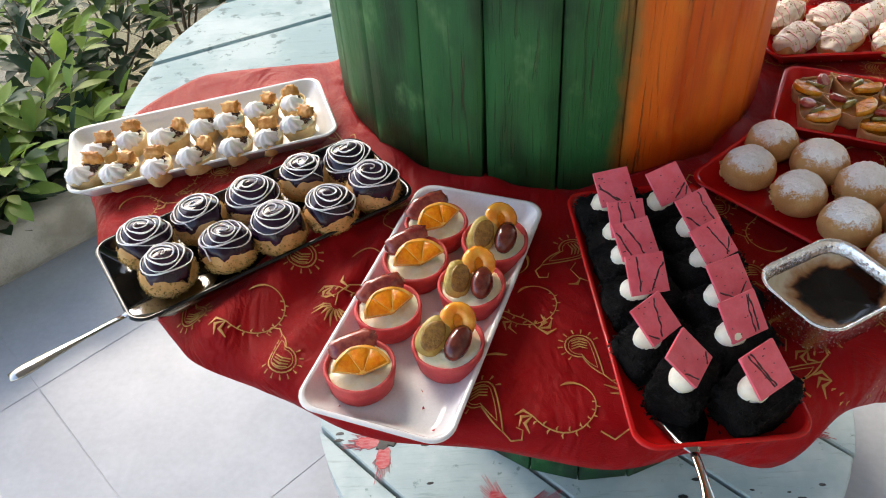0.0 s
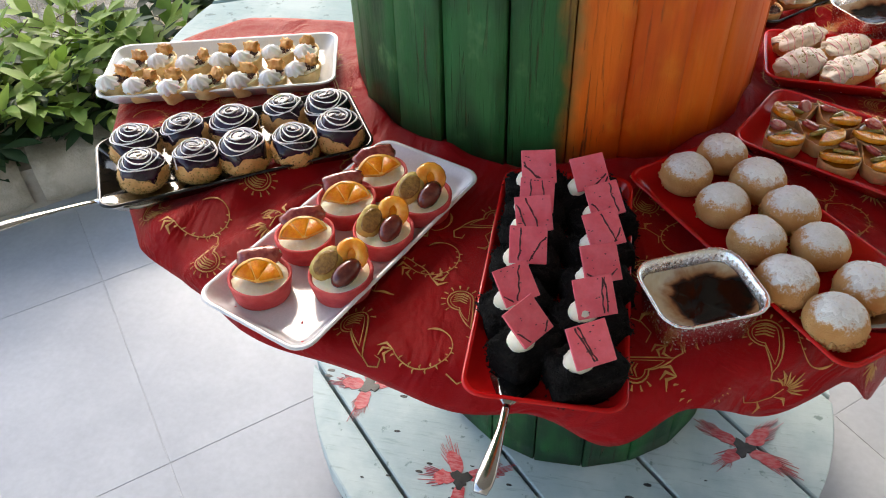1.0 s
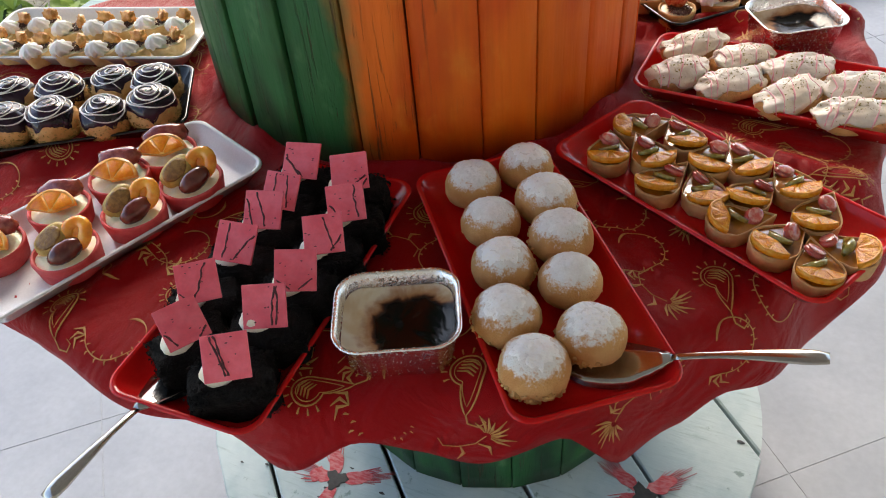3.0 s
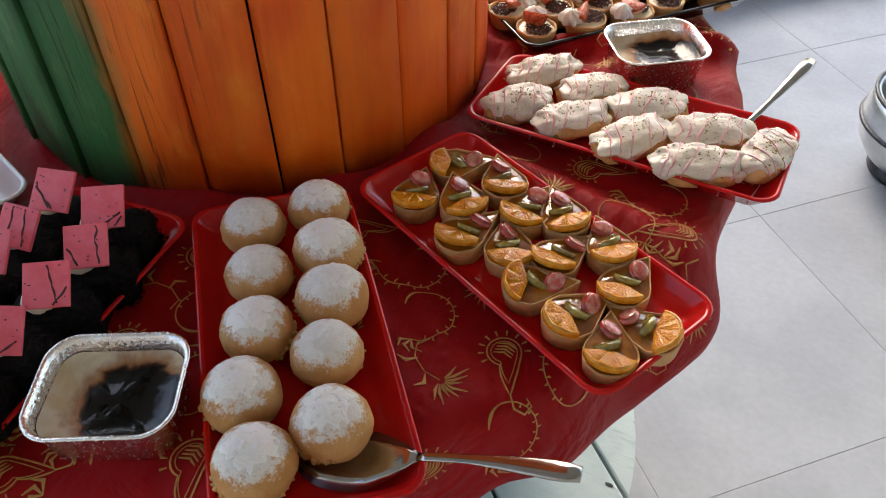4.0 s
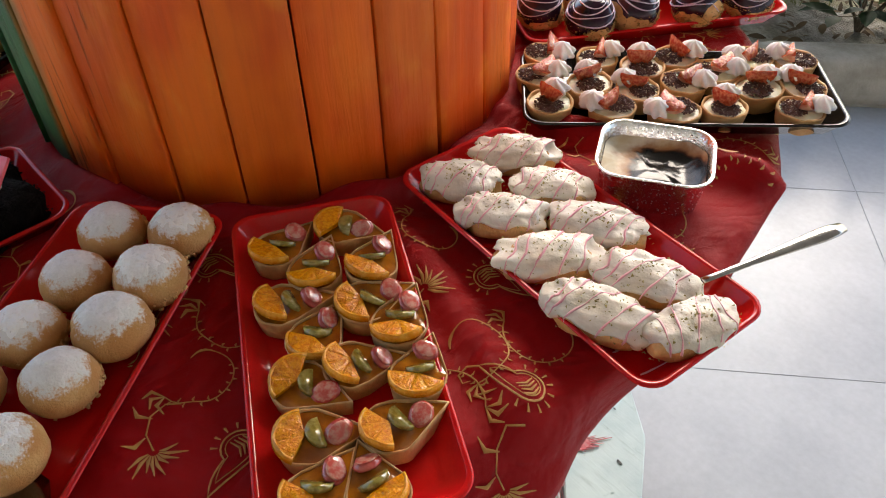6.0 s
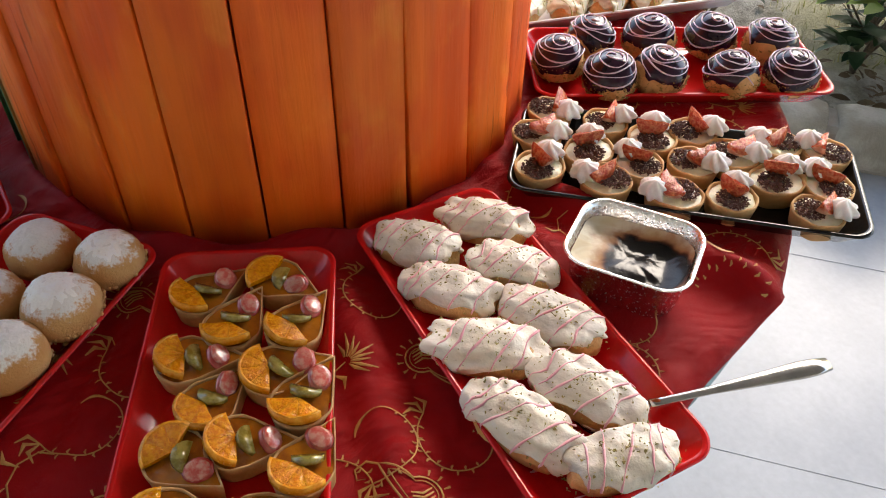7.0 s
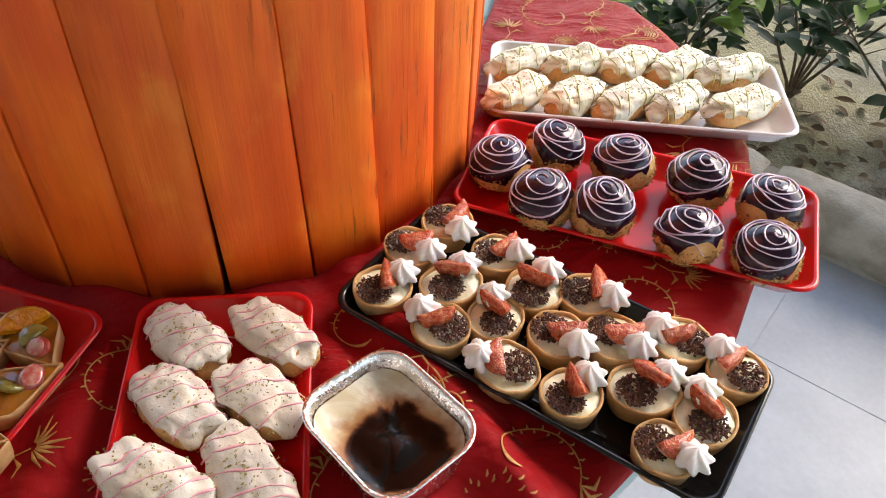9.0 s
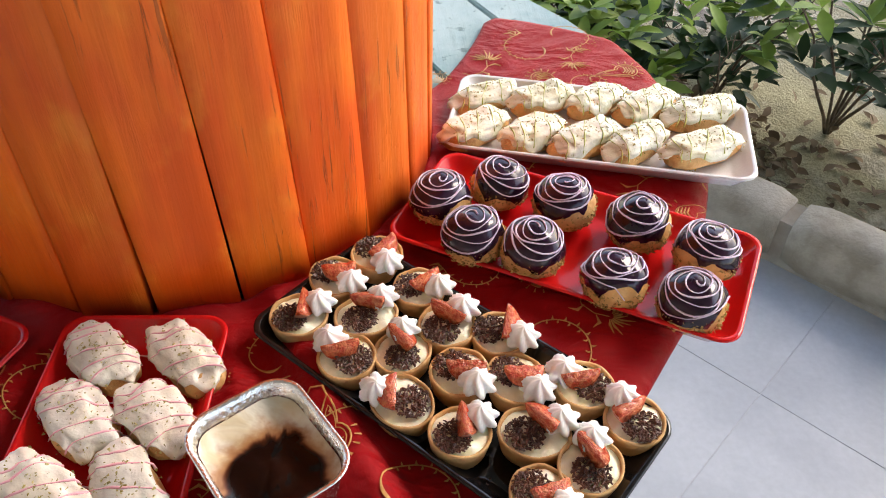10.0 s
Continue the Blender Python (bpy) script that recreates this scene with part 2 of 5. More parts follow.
BUN = dusted_bun()
SUGAR = surface("icing sugar", (0.84, 0.82, 0.79), (0.89, 0.88, 0.86), 120, 0.9, 500, 0.6, 0.002, sss=0.1)
CHOC = surface("dark chocolate glaze", (0.014, 0.0045, 0.014), (0.028, 0.009, 0.026), 40, 0.14, 300, 0.10, 0.001, coat=0.2, spread=0.05, spec=0.35)
PIPED = surface("piped white icing", (0.80, 0.76, 0.80), (0.84, 0.82, 0.84), 200, 0.35, 600, 0.1, 0.0005, sss=0.1)
LILAC = surface("piped lilac icing", (0.64, 0.50, 0.70), (0.74, 0.64, 0.78), 200, 0.35, 600, 0.1, 0.0005, sss=0.1)
NUT = surface("chopped nuts", (0.26, 0.16, 0.035), (0.46, 0.30, 0.09), 150, 0.7, 600, 0.3, 0.001)
RED_PASTRY = surface("red shortcrust", (0.54, 0.040, 0.045), (0.62, 0.080, 0.080), 60, 0.6, 350, 0.35, 0.0015)
CREAM = surface("pastry cream", (0.83, 0.76, 0.52), (0.86, 0.82, 0.66), 70, 0.4, 250, 0.3, 0.002, sss=0.25)
FLESH = surface("orange flesh", (0.78, 0.19, 0.004), (0.86, 0.29, 0.010), 180, 0.24, 500, 0.4, 0.0015, sss=0.35, coat=0.1, spec=0.35)
MEMBRANE = surface("orange membrane", (0.84, 0.38, 0.06), (0.86, 0.48, 0.14), 120, 0.24, 400, 0.2, 0.001, sss=0.3, coat=0.1, spec=0.35)
PEEL = surface("orange peel", (0.84, 0.33, 0.03), (0.84, 0.42, 0.08), 150, 0.35, 500, 0.3, 0.001, coat=0.2)
WET_FLESH = surface("glazed orange flesh", (0.72, 0.20, 0.002), (0.86, 0.34, 0.008), 300, 0.16, 500, 0.6, 0.002, coat=0.25, spec=0.35, sss=0.3)
WET_RIND = surface("glazed orange rind", (0.70, 0.24, 0.008), (0.78, 0.36, 0.04), 150, 0.24, 500, 0.4, 0.001, coat=0.15, spec=0.3)
FIG_SKIN = surface("dark fig skin", (0.20, 0.02, 0.02), (0.34, 0.07, 0.05), 110, 0.16, 300, 0.4, 0.002, coat=0.8)
FIG_RED = surface("red fig flesh", (0.56, 0.055, 0.020), (0.74, 0.22, 0.09), 300, 0.22, 700, 0.8, 0.003, sss=0.2, coat=0.3)
FIG_PALE = surface("pale fig rind", (0.58, 0.42, 0.12), (0.44, 0.28, 0.06), 120, 0.4, 400, 0.3)
FIG_PINK = surface("pink fig rind", (0.54, 0.16, 0.09), (0.68, 0.40, 0.26), 120, 0.35, 400, 0.3, coat=0.2)
FIG_BROWN = surface("browned fig flesh", (0.34, 0.17, 0.035), (0.22, 0.10, 0.02), 220, 0.35, 500, 0.5, 0.002, coat=0.2)
APRICOT = surface("apricot", (0.86, 0.27, 0.02), (0.92, 0.42, 0.06), 70, 0.22, 300, 0.15, 0.001, sss=0.2, coat=0.4)
DATE = surface("dark plum", (0.10, 0.012, 0.010), (0.17, 0.03, 0.02), 80, 0.18, 300, 0.2, 0.001, coat=0.5)
CRUMB = surface("black cocoa crumb", (0.004, 0.0035, 0.0035), (0.010, 0.009, 0.009), 120, 0.8, 500, 1.0, 0.004, spec=0.15)
DOLLOP = surface("whipped cream", (0.80, 0.74, 0.60), (0.84, 0.80, 0.70), 60, 0.45, 300, 0.15, 0.001, sss=0.2)
PINK = surface("pink chocolate", (0.85, 0.125, 0.175), (0.89, 0.17, 0.225), 60, 0.45, 300, 0.06, 0.0006, sss=0.1)
SCRAWL = surface("dark chocolate line", (0.10, 0.012, 0.018), (0.07, 0.01, 0.012), 100, 0.4)
SHORT = surface("pale shortcrust", (0.50, 0.265, 0.095), (0.63, 0.385, 0.17), 50, 0.65, 320, 0.4, 0.0015, sss=0.1)
BUTTER = surface("pale butter pastry", (0.62, 0.41, 0.17), (0.74, 0.56, 0.30), 60, 0.6, 320, 0.4, 0.0015, sss=0.1)
GLAZE = surface("amber fruit glaze", (0.42, 0.155, 0.012), (0.24, 0.075, 0.009), 50, 0.07, 120, 0.25, 0.003, coat=1.0, sss=0.2, spread=0.03)
KIWI = surface("glazed kiwi", (0.20, 0.15, 0.020), (0.34, 0.29, 0.07), 160, 0.12, 500, 0.3, 0.001, coat=0.8, sss=0.2)
GRAPE_CUT = surface("cut grape", (0.56, 0.09, 0.07), (0.62, 0.28, 0.22), 210, 0.08, 400, 0.3, 0.001, coat=0.8, sss=0.3)
GRAPE = surface("glazed red grape", (0.40, 0.030, 0.025), (0.50, 0.10, 0.08), 110, 0.08, 300, 0.1, 0.001, coat=1.0, sss=0.35)
ICING = surface("white eclair icing", (0.70, 0.63, 0.52), (0.76, 0.71, 0.64), 35, 0.4, 150, 0.35, 0.003, sss=0.2)
PALE_ICING = surface("pale green-white icing", (0.68, 0.67, 0.50), (0.76, 0.76, 0.66), 35, 0.4, 150, 0.35, 0.003, sss=0.2)
PINK_LINE = surface("pink drizzle", (0.78, 0.36, 0.42), (0.80, 0.46, 0.50), 100, 0.35)
GREEN_LINE = surface("green drizzle", (0.42, 0.45, 0.10), (0.54, 0.56, 0.20), 100, 0.35)
PISTACHIO = surface("pistachio crumbs", (0.30, 0.235, 0.06), (0.46, 0.38, 0.14), 100, 0.7)
MERINGUE = surface("white meringue", (0.82, 0.81, 0.80), (0.85, 0.84, 0.83), 60, 0.5, 300, 0.1, 0.0006, sss=0.2)
SHAVING = surface("chocolate shavings", (0.055, 0.016, 0.008), (0.10, 0.032, 0.014), 100, 0.4)
WAFER = surface("caramel biscuit", (0.52, 0.18, 0.03), (0.72, 0.38, 0.12), 80, 0.4, 300, 0.5, 0.002)
CUSTARD = custard_skin()


def leaf_green(name, a, b2, rough=0.5):
    """Leaf colour that differs from leaf to leaf, with light coming through."""
    m, nt, b = nodes_of(name)
    rnd = nt.nodes.new("ShaderNodeNewGeometry").outputs["Random Per Island"]
    vein = noisy(nt, coords(nt, True), 60.0, 3)
    col = mixed(nt, rnd, a, b2)
    col = mixed(nt, 0.4, col, mixed(nt, vein, (0.5, 0.5, 0.5), (1.1, 1.1, 1.1)), "MULTIPLY")
    nt.links.new(col, b.inputs["Base Color"])
    b.inputs["Roughness"].default_value = rough
    b.inputs["Specular IOR Level"].default_value = 0.3
    tr = nt.nodes.new("ShaderNodeBsdfTranslucent")
    nt.links.new(col, tr.inputs["Color"])
    mx = nt.nodes.new("ShaderNodeMixShader")
    mx.inputs[0].default_value = 0.3
    nt.links.new(b.outputs[0], mx.inputs[1])
    nt.links.new(tr.outputs[0], mx.inputs[2])
    nt.links.new(mx.outputs[0], nt.nodes["Material Output"].inputs[0])
    bumped(nt, b, vein, 0.3, 0.002)
    return m


LEAF = leaf_green("shrub leaves", (0.022, 0.056, 0.028), (0.065, 0.120, 0.052))
# young growth, with the sunlight on the shrub tops put into its colour
YOUNG_LIT = leaf_green("young shrub leaves, toned as sunlit", (0.20, 0.34, 0.05), (0.36, 0.48, 0.12))
DRY_LEAF = leaf_green("dry fallen leaves", (0.10, 0.065, 0.035), (0.24, 0.17, 0.10), 0.8)
GRASS = leaf_green("dry grass blades", (0.26, 0.27, 0.09), (0.50, 0.44, 0.22), 0.8)
BARK = surface("brown twig bark", (0.10, 0.075, 0.05), (0.17, 0.13, 0.09), 60, 0.85, place=True)

# ---- building with meshes ----
TABLE = 0.900
DECK = (0.155, 1.064, 0.634)


def part(name, bm, material, parent=None, label=""):
    """Links a bmesh as one mesh object, under a thing or a part if one is given."""
    me = bpy.data.meshes.new(name)
    bm.to_mesh(me)
    bm.free()
    me.materials.append(material)
    ob = new(name, me)
    if parent:
        ob.parent = parent
    if label:
        ob["label"] = label
    return ob


def twin(name, me, parent, m):
    """Another object on a mesh that stands already."""
    ob = new(name, me)
    ob.parent = parent
    ob.matrix_basis = m
    return ob


def smooth(bm, angle=40):
    for f in bm.faces:
        f.smooth = True
    for e in bm.edges:
        if len(e.link_faces) == 2 and e.calc_face_angle(0) > radians(angle):
            e.smooth = False
    return bm


def loft(rings, closed=True, cap_start=False, cap_end=False, bm=None):
    """Skins rings of points, all of one length."""
    bm = bm or bmesh.new()
    rows = [[bm.verts.new(p) for p in ring] for ring in rings]
    n = len(rows[0])
    for a, b in zip(rows, rows[1:]):
        for i in range(n if closed else n - 1):
            j = (i + 1) % n
            bm.faces.new((a[i], a[j], b[j], b[i]))
    if cap_start:
        bm.faces.new(rows[0][::-1])
    if cap_end:
        bm.faces.new(rows[-1])
    return bm


def lathe(profile, n=28, wob=None, bm=None, cap_start=False, cap_end=False):
    """Turns (radius, height) pairs round z; wob(angle, index) scales the radius."""
    rings = []
    for k, (r, z) in enumerate(profile):
        rings.append([((r * (wob(2 * math.pi * i / n, k) if wob else 1)) * math.cos(2 * math.pi * i / n),
                       (r * (wob(2 * math.pi * i / n, k) if wob else 1)) * math.sin(2 * math.pi * i / n), z) for i in range(n)])
    return loft(rings, True, cap_start, cap_end, bm)


def oblong(length, width, r, z, seg=6):
    """A ring round a rectangle with round corners."""
    out = []
    for cx, cy, a0 in ((1, 1, 0), (-1, 1, 90), (-1, -1, 180), (1, -1, 270)):
        for k in range(seg + 1):
            a = radians(a0 + 90 * k / seg)
            out.append((cx * (length / 2 - r) + r * math.cos(a), cy * (width / 2 - r) + r * math.sin(a), z))
    return out


def tube(points, radius, n=6, bm=None, flat=1.0, up=(0, 0, 1), caps=True):
    """Sweeps a round (or flattened) section along points; radius is a number or one for each point."""
    pts = [Vector(p) for p in points]
    rings = []
    for i, p in enumerate(pts):
        d = (pts[min(i + 1, len(pts) - 1)] - pts[max(i - 1, 0)]).normalized()
        side = d.cross(Vector(up))
        side = side.normalized() if side.length > 1e-6 else Vector((1, 0, 0))
        top = side.cross(d)
        r = radius[i] if isinstance(radius, (list, tuple)) else radius
        rings.append([tuple(p + side * r * math.cos(2 * math.pi * k / n) + top * r * flat * math.sin(2 * math.pi * k / n)) for k in range(n)])
    return loft(rings, True, caps, caps, bm)


def lump(size, seed=0, rough=0.06, freq=2.5, rows=12, n=20, power=1.0, bm=None, at=(0, 0, 0)):
    """A closed, slightly uneven round body of half sizes size."""
    rings = []
    off = Vector((seed * 7.3, seed * 3.1, seed * 5.7))
    for k in range(1, rows):
        a = math.pi * k / rows
        ring = []
        for i in range(n):
            t = 2 * math.pi * i / n
            d = Vector((math.sin(a) * math.cos(t), math.sin(a) * math.sin(t), -math.cos(a)))
            s = 1 + rough * noise.noise(d * freq + off)
            q = [math.copysign(abs(v) ** power, v) for v in d]
            ring.append((at[0] + q[0] * size[0] * s, at[1] + q[1] * size[1] * s, at[2] + q[2] * size[2] * s))
        rings.append(ring)
    return loft(rings, True, True, True, bm)


def box(size, at=(0, 0, 0), bevel=0.0, bm=None, turn=None):
    m = Matrix.Translation(at) @ (turn or Matrix()) @ Matrix.Diagonal((*size, 1))
    bm = bm or bmesh.new()
    made = bmesh.ops.create_cube(bm, size=1, matrix=m)["verts"]
    if bevel:
        edges = list({e for v in made for e in v.link_edges})
        bmesh.ops.bevel(bm, geom=edges, offset=bevel, segments=2, affect="EDGES", profile=0.5)
    return bm


def slab(outline, z0, z1, bm=None):
    """An upright prism on an outline of (x, y)."""
    return loft([[(x, y, z0) for x, y in outline], [(x, y, z1) for x, y in outline]], True, True, True, bm)


def empty(name, m=None):
    ob = new(name)
    ob.empty_display_size = 0.02
    if m is not None:
        ob.matrix_world = m
    return ob


# the kerb line, on which the veranda is squared
KERB_TURN = 42.5
KERB_DIR = Vector((math.cos(radians(KERB_TURN)), math.sin(radians(KERB_TURN)), 0))
KERB_OUT = Vector((-KERB_DIR.y, KERB_DIR.x, 0))
KERB_AT = Vector((-0.167, 2.588, 0))


def by_kerb(u, v, z=0.0):
    """u along the kerb, v out into the garden from its inner face."""
    p = KERB_AT + KERB_DIR * u + KERB_OUT * v
    return (p.x, p.y, z)


# ---- the setting ----
floor = part("floor", box((30, 14, 0.1), (0, -6.95, -0.0512)), GROUT)
floor.matrix_world = pose(*by_kerb(1.56, -0.01), 0, 0, KERB_TURN)
tagged(floor, "polished pale grey square floor tiles with thin joints", "floor", kind="structure")
# unseen ceiling; its extent sets how much sky and sun reach the table
ceiling = part("ceiling", box((7.4, 6.2, 0.15), (0, 0, 0)), PLASTER)
ceiling.matrix_world = pose(*by_kerb(0.8, -2.6, 3.0), 0, 0, KERB_TURN)
tagged(ceiling, "unseen grey-beige ceiling slab, sized to shade the table", "ceiling", kind="structure")
# unseen wall behind the camera, added to hold skylight off the table's front
wall_south = part("wall_south", box((9.0, 0.2, 2.95), (0, 0, 0)), PLASTER)
wall_south.matrix_world = pose(*by_kerb(0.4, -3.35, 1.45), 0, 0, KERB_TURN)
tagged(wall_south, "unseen grey-beige plaster wall added behind the camera to darken the front", "wall", kind="structure")
# garden ground behind the kerb, one sheet to the horizon
def ground_height(u, v):
    p = Vector((u, v, 0))
    return 0.11 + 0.035 * noise.noise(p * 1.7) + 0.012 * noise.noise(p * 7) - 0.03 * math.exp(-v * 4)


us = [-400, -60, -15, -6] + [-4 + 0.08 * i for i in range(101)] + [6, 15, 60, 400]
vs = [0.10, 0.16] + [0.2 + 0.08 * i for i in range(45)] + [5, 8, 15, 60, 400]
bm = loft([[by_kerb(u, v, ground_height(u, v)) for u in us] for v in vs], closed=False)
ground = part("ground", smooth(bm), SOIL)
tagged(ground, "dry garden soil with sparse yellowing grass", "ground", kind="structure")
# kerb of rounded stone blocks with mortar joints
kerb = part("kerb", box((9.0, 0.10, 0.15), (0, 0.075, 0.075 - 0.01)), MORTAR)
kerb.matrix_world = Matrix.Translation(KERB_AT) @ Matrix.Rotation(radians(KERB_TURN), 4, "Z")
tagged(kerb, "low rounded kerb of worn beige stone blocks", "kerb", kind="structure")


def kerb_block(seed, length):
    rings = []
    for i in range(13):
        x = length * (i / 12 - 0.5)
        ease = 0.010 if i in (0, 12) else 0.0
        ring = []
        for k in range(18):
            a = 2 * math.pi * k / 18
            y = 0.075 + (0.075 - ease) * math.copysign(abs(math.cos(a)) ** 0.55, math.cos(a))
            z = 0.085 + (0.085 - ease) * math.copysign(abs(math.sin(a)) ** 0.6, math.sin(a))
            s = 0.006 * noise.noise(Vector((x * 9 + seed * 5, y * 14, z * 14)))
            ring.append((x, y + s, z + s))
        rings.append(ring)
    return smooth(loft(rings, True, True, True), 60)


for i in range(14):
    b = part("kerb_stone", kerb_block(i, 0.585), STONE, kerb)
    b.matrix_basis = pose(-4.0 + 0.62 * i + 0.20, random.uniform(-0.006, 0.006), random.uniform(-0.006, 0.004), 0, 0, random.uniform(-0.8, 0.8))

# the reel table: lower flange, lower drum, table top
reel = empty("cable_reel_table", pose(0, 0, 0))
tagged(reel, "upended wooden cable reel table painted green, orange and white", "table")
LOWER = (0.255, 1.040, 0.532)


def boards_in_disc(name, centre, z0, z1, width, angle, material, joint, first=0.0):
    """Parallel boards sawn to a disc, with open joints between them."""
    cx, cy, radius = centre
    t = -radius + first - width
    while t < radius - 0.004:
        lo, hi = max(t + joint / 2, -radius + 0.002), min(t + width - joint / 2, radius - 0.002)
        t += width
        if hi - lo < 0.015:
            continue
        r = radius + random.uniform(-0.003, 0.002)
        ys = [lo + (hi - lo) * i / 6 for i in range(7)]
        right = [(math.sqrt(max(r * r - y * y, 1e-5)), y) for y in ys]
        outline = right + [(-x, y) for x, y in reversed(right)]
        lift = random.uniform(-0.0015, 0.0015)
        bm = loft([[(x, y, z0) for x, y in outline], [(x, y, z1 - 0.003) for x, y in outline],
                   [(x * 0.995, y * 0.0 + (lo + hi) / 2 + (y - (lo + hi) / 2) * (1 - 0.006 / (hi - lo)), z1) for x, y in outline]], True, True, True)
        b = part(name, bm, material, reel)
        b.matrix_basis = pose(cx, cy, lift, 0, 0, angle)


boards_in_disc("lower_board", LOWER, 0.135, 0.20, 0.205, -45, WHITE_BOARD, 0.007, 0.09)
boards_in_disc("top_board", (0.164, 1.068, 0.622), 0.845, 0.8905, 0.16, 25, PALE, 0.007, 0.02)
foot = part("foot_ring", smooth(lathe([(0.50, 0.0), (0.52, 0.0), (0.52, 0.134), (0.50, 0.134)], 48)), GAP, reel)
foot.matrix_basis = pose(LOWER[0], LOWER[1], 0)


def staves(name, centre, z0, z1, seams, paint, lean_of=lambda a: 0.0):
    """Upright boards set round a drum between the seams, with dark gaps and rounded edges."""
    cx, cy, radius = centre
    for i, (a0, a1) in enumerate(zip(seams, seams[1:])):
        mid, step = (a0 + a1) / 2, radians(a1 - a0)
        half = step / 2 - random.uniform(0.0010, 0.0036)
        skew = lean_of(mid)
        rings = []
        zs = [z0 + (z1 - z0) * k / 16 for k in range(17)]
        bow, lean = random.uniform(-0.0015, 0.0015), random.uniform(-0.0025, 0.0025)
        for z in zs:
            w = half + 0.0012 * noise.noise(Vector((i * 9.1, z * 9, 0)))
            ring = []
            for s, d in ((-1, -0.022), (-1, -0.0022), (-0.975, -0.0004), (-0.5, 0.0), (0.5, 0.0), (0.975, -0.0004), (1, -0.0022), (1, -0.022)):
                # a flat board, its chord moved out half of its bulge
                x = radius * (0.22 + 0.78 * math.cos(0.5 * w) - 0.04 * s * s * w * w) + d + bow + lean * s
                y = (radius + d) * math.sin(s * w)
                k = radians(skew * (1.04 - z) / 0.135)
                ring.append((x * math.cos(k) - y * math.sin(k), x * math.sin(k) + y * math.cos(k), z))
            rings.append(ring)
        b = part(name, smooth(loft(rings, True, True, True), 30), paint, reel)
        b.matrix_basis = pose(cx, cy, 0, 0, 0, mid)
    core = part("core", lathe([(radius - 0.018, z0), (radius - 0.018, z1)], 40, cap_start=True, cap_end=True), GAP, reel)
    core.matrix_basis = pose(cx, cy, 0)


staves("drum_stave", DRUM, 0.897, 1.95, (-160, -143, -126, -110.5, -94, -79.5, -66.5, -52.0, -39.0, -24.8, -10.9, 2.2, 17.5, 31.5, 46.5, 61, 76, 92, 108, 124, 140, 156, 170, 185, 200), PAINT,
       lambda a: 1.0 * min(max((a + 5) / 20, 0), 1) - 0.7 * min(max((-100 - a) / 20, 0), 1))
staves("lower_stave", (0.262, 1.075, 0.285), 0.201, 0.844, [-170 + 18 * i for i in range(21)], GREEN_PAINT)


# a knot in one of the orange staves
pts = [(0.0, 0.0075 * math.cos(t) * (1 + 0.1 * math.sin(3 * t)), 0.0125 * math.sin(t)) for t in [2 * math.pi * i / 25 for i in range(24)]]
knot = part("knot_ring", smooth(tube(pts, [0.0009 + 0.0005 * math.sin(i * 0.7) for i in range(24)], 5, None, 0.6), 80), PAINT, reel, "raised ring of a knot under the paint")
knot.matrix_basis = pose(DRUM[0], DRUM[1], 1.131, 0, 0, 37) @ Matrix.Translation((DRUM[2] - 0.0035, 0, 0))


# ---- the tablecloth ----
HANG = [(-180, 0.035), (-160, 0.04), (-146, 0.02), (-130, 0.012), (-110, 0.015), (-95, 0.018), (-84, 0.035), (-76, 0.070), (-69, 0.025), (-60, 0.080), (-53, 0.045), (-47, 0.112),
        (-42, 0.105), (-37, 0.075), (-31, 0.085), (-24, 0.100), (-17, 0.080), (-8, 0.050), (3, 0.016), (12, 0.006), (40, 0.006), (70, 0.010), (100, 0.010), (180, 0.035)]


def hang(deg):
    for (a, x), (b, y) in zip(HANG, HANG[1:]):
        if a <= deg <= b:
            t = (deg - a) / (b - a)
            return x + (y - x) * t * t * (3 - 2 * t)
    return 0.02


RIDGES = [(-150, 0.008, 4), (-128, 0.022, 3.2), (-120, 0.013, 2.4), (-99.5, 0.011, 1.5), (-66, 0.008, 3), (-58, 0.006, 2.5), (-43, 0.014, 3.5), (-38, 0.007, 2), (-13, 0.016, 3.5), (-19, 0.009, 2.4), (23.5, 0.030, 2.6), (15, 0.010, 2.4), (52, 0.007, 3), (86, 0.008, 3)]


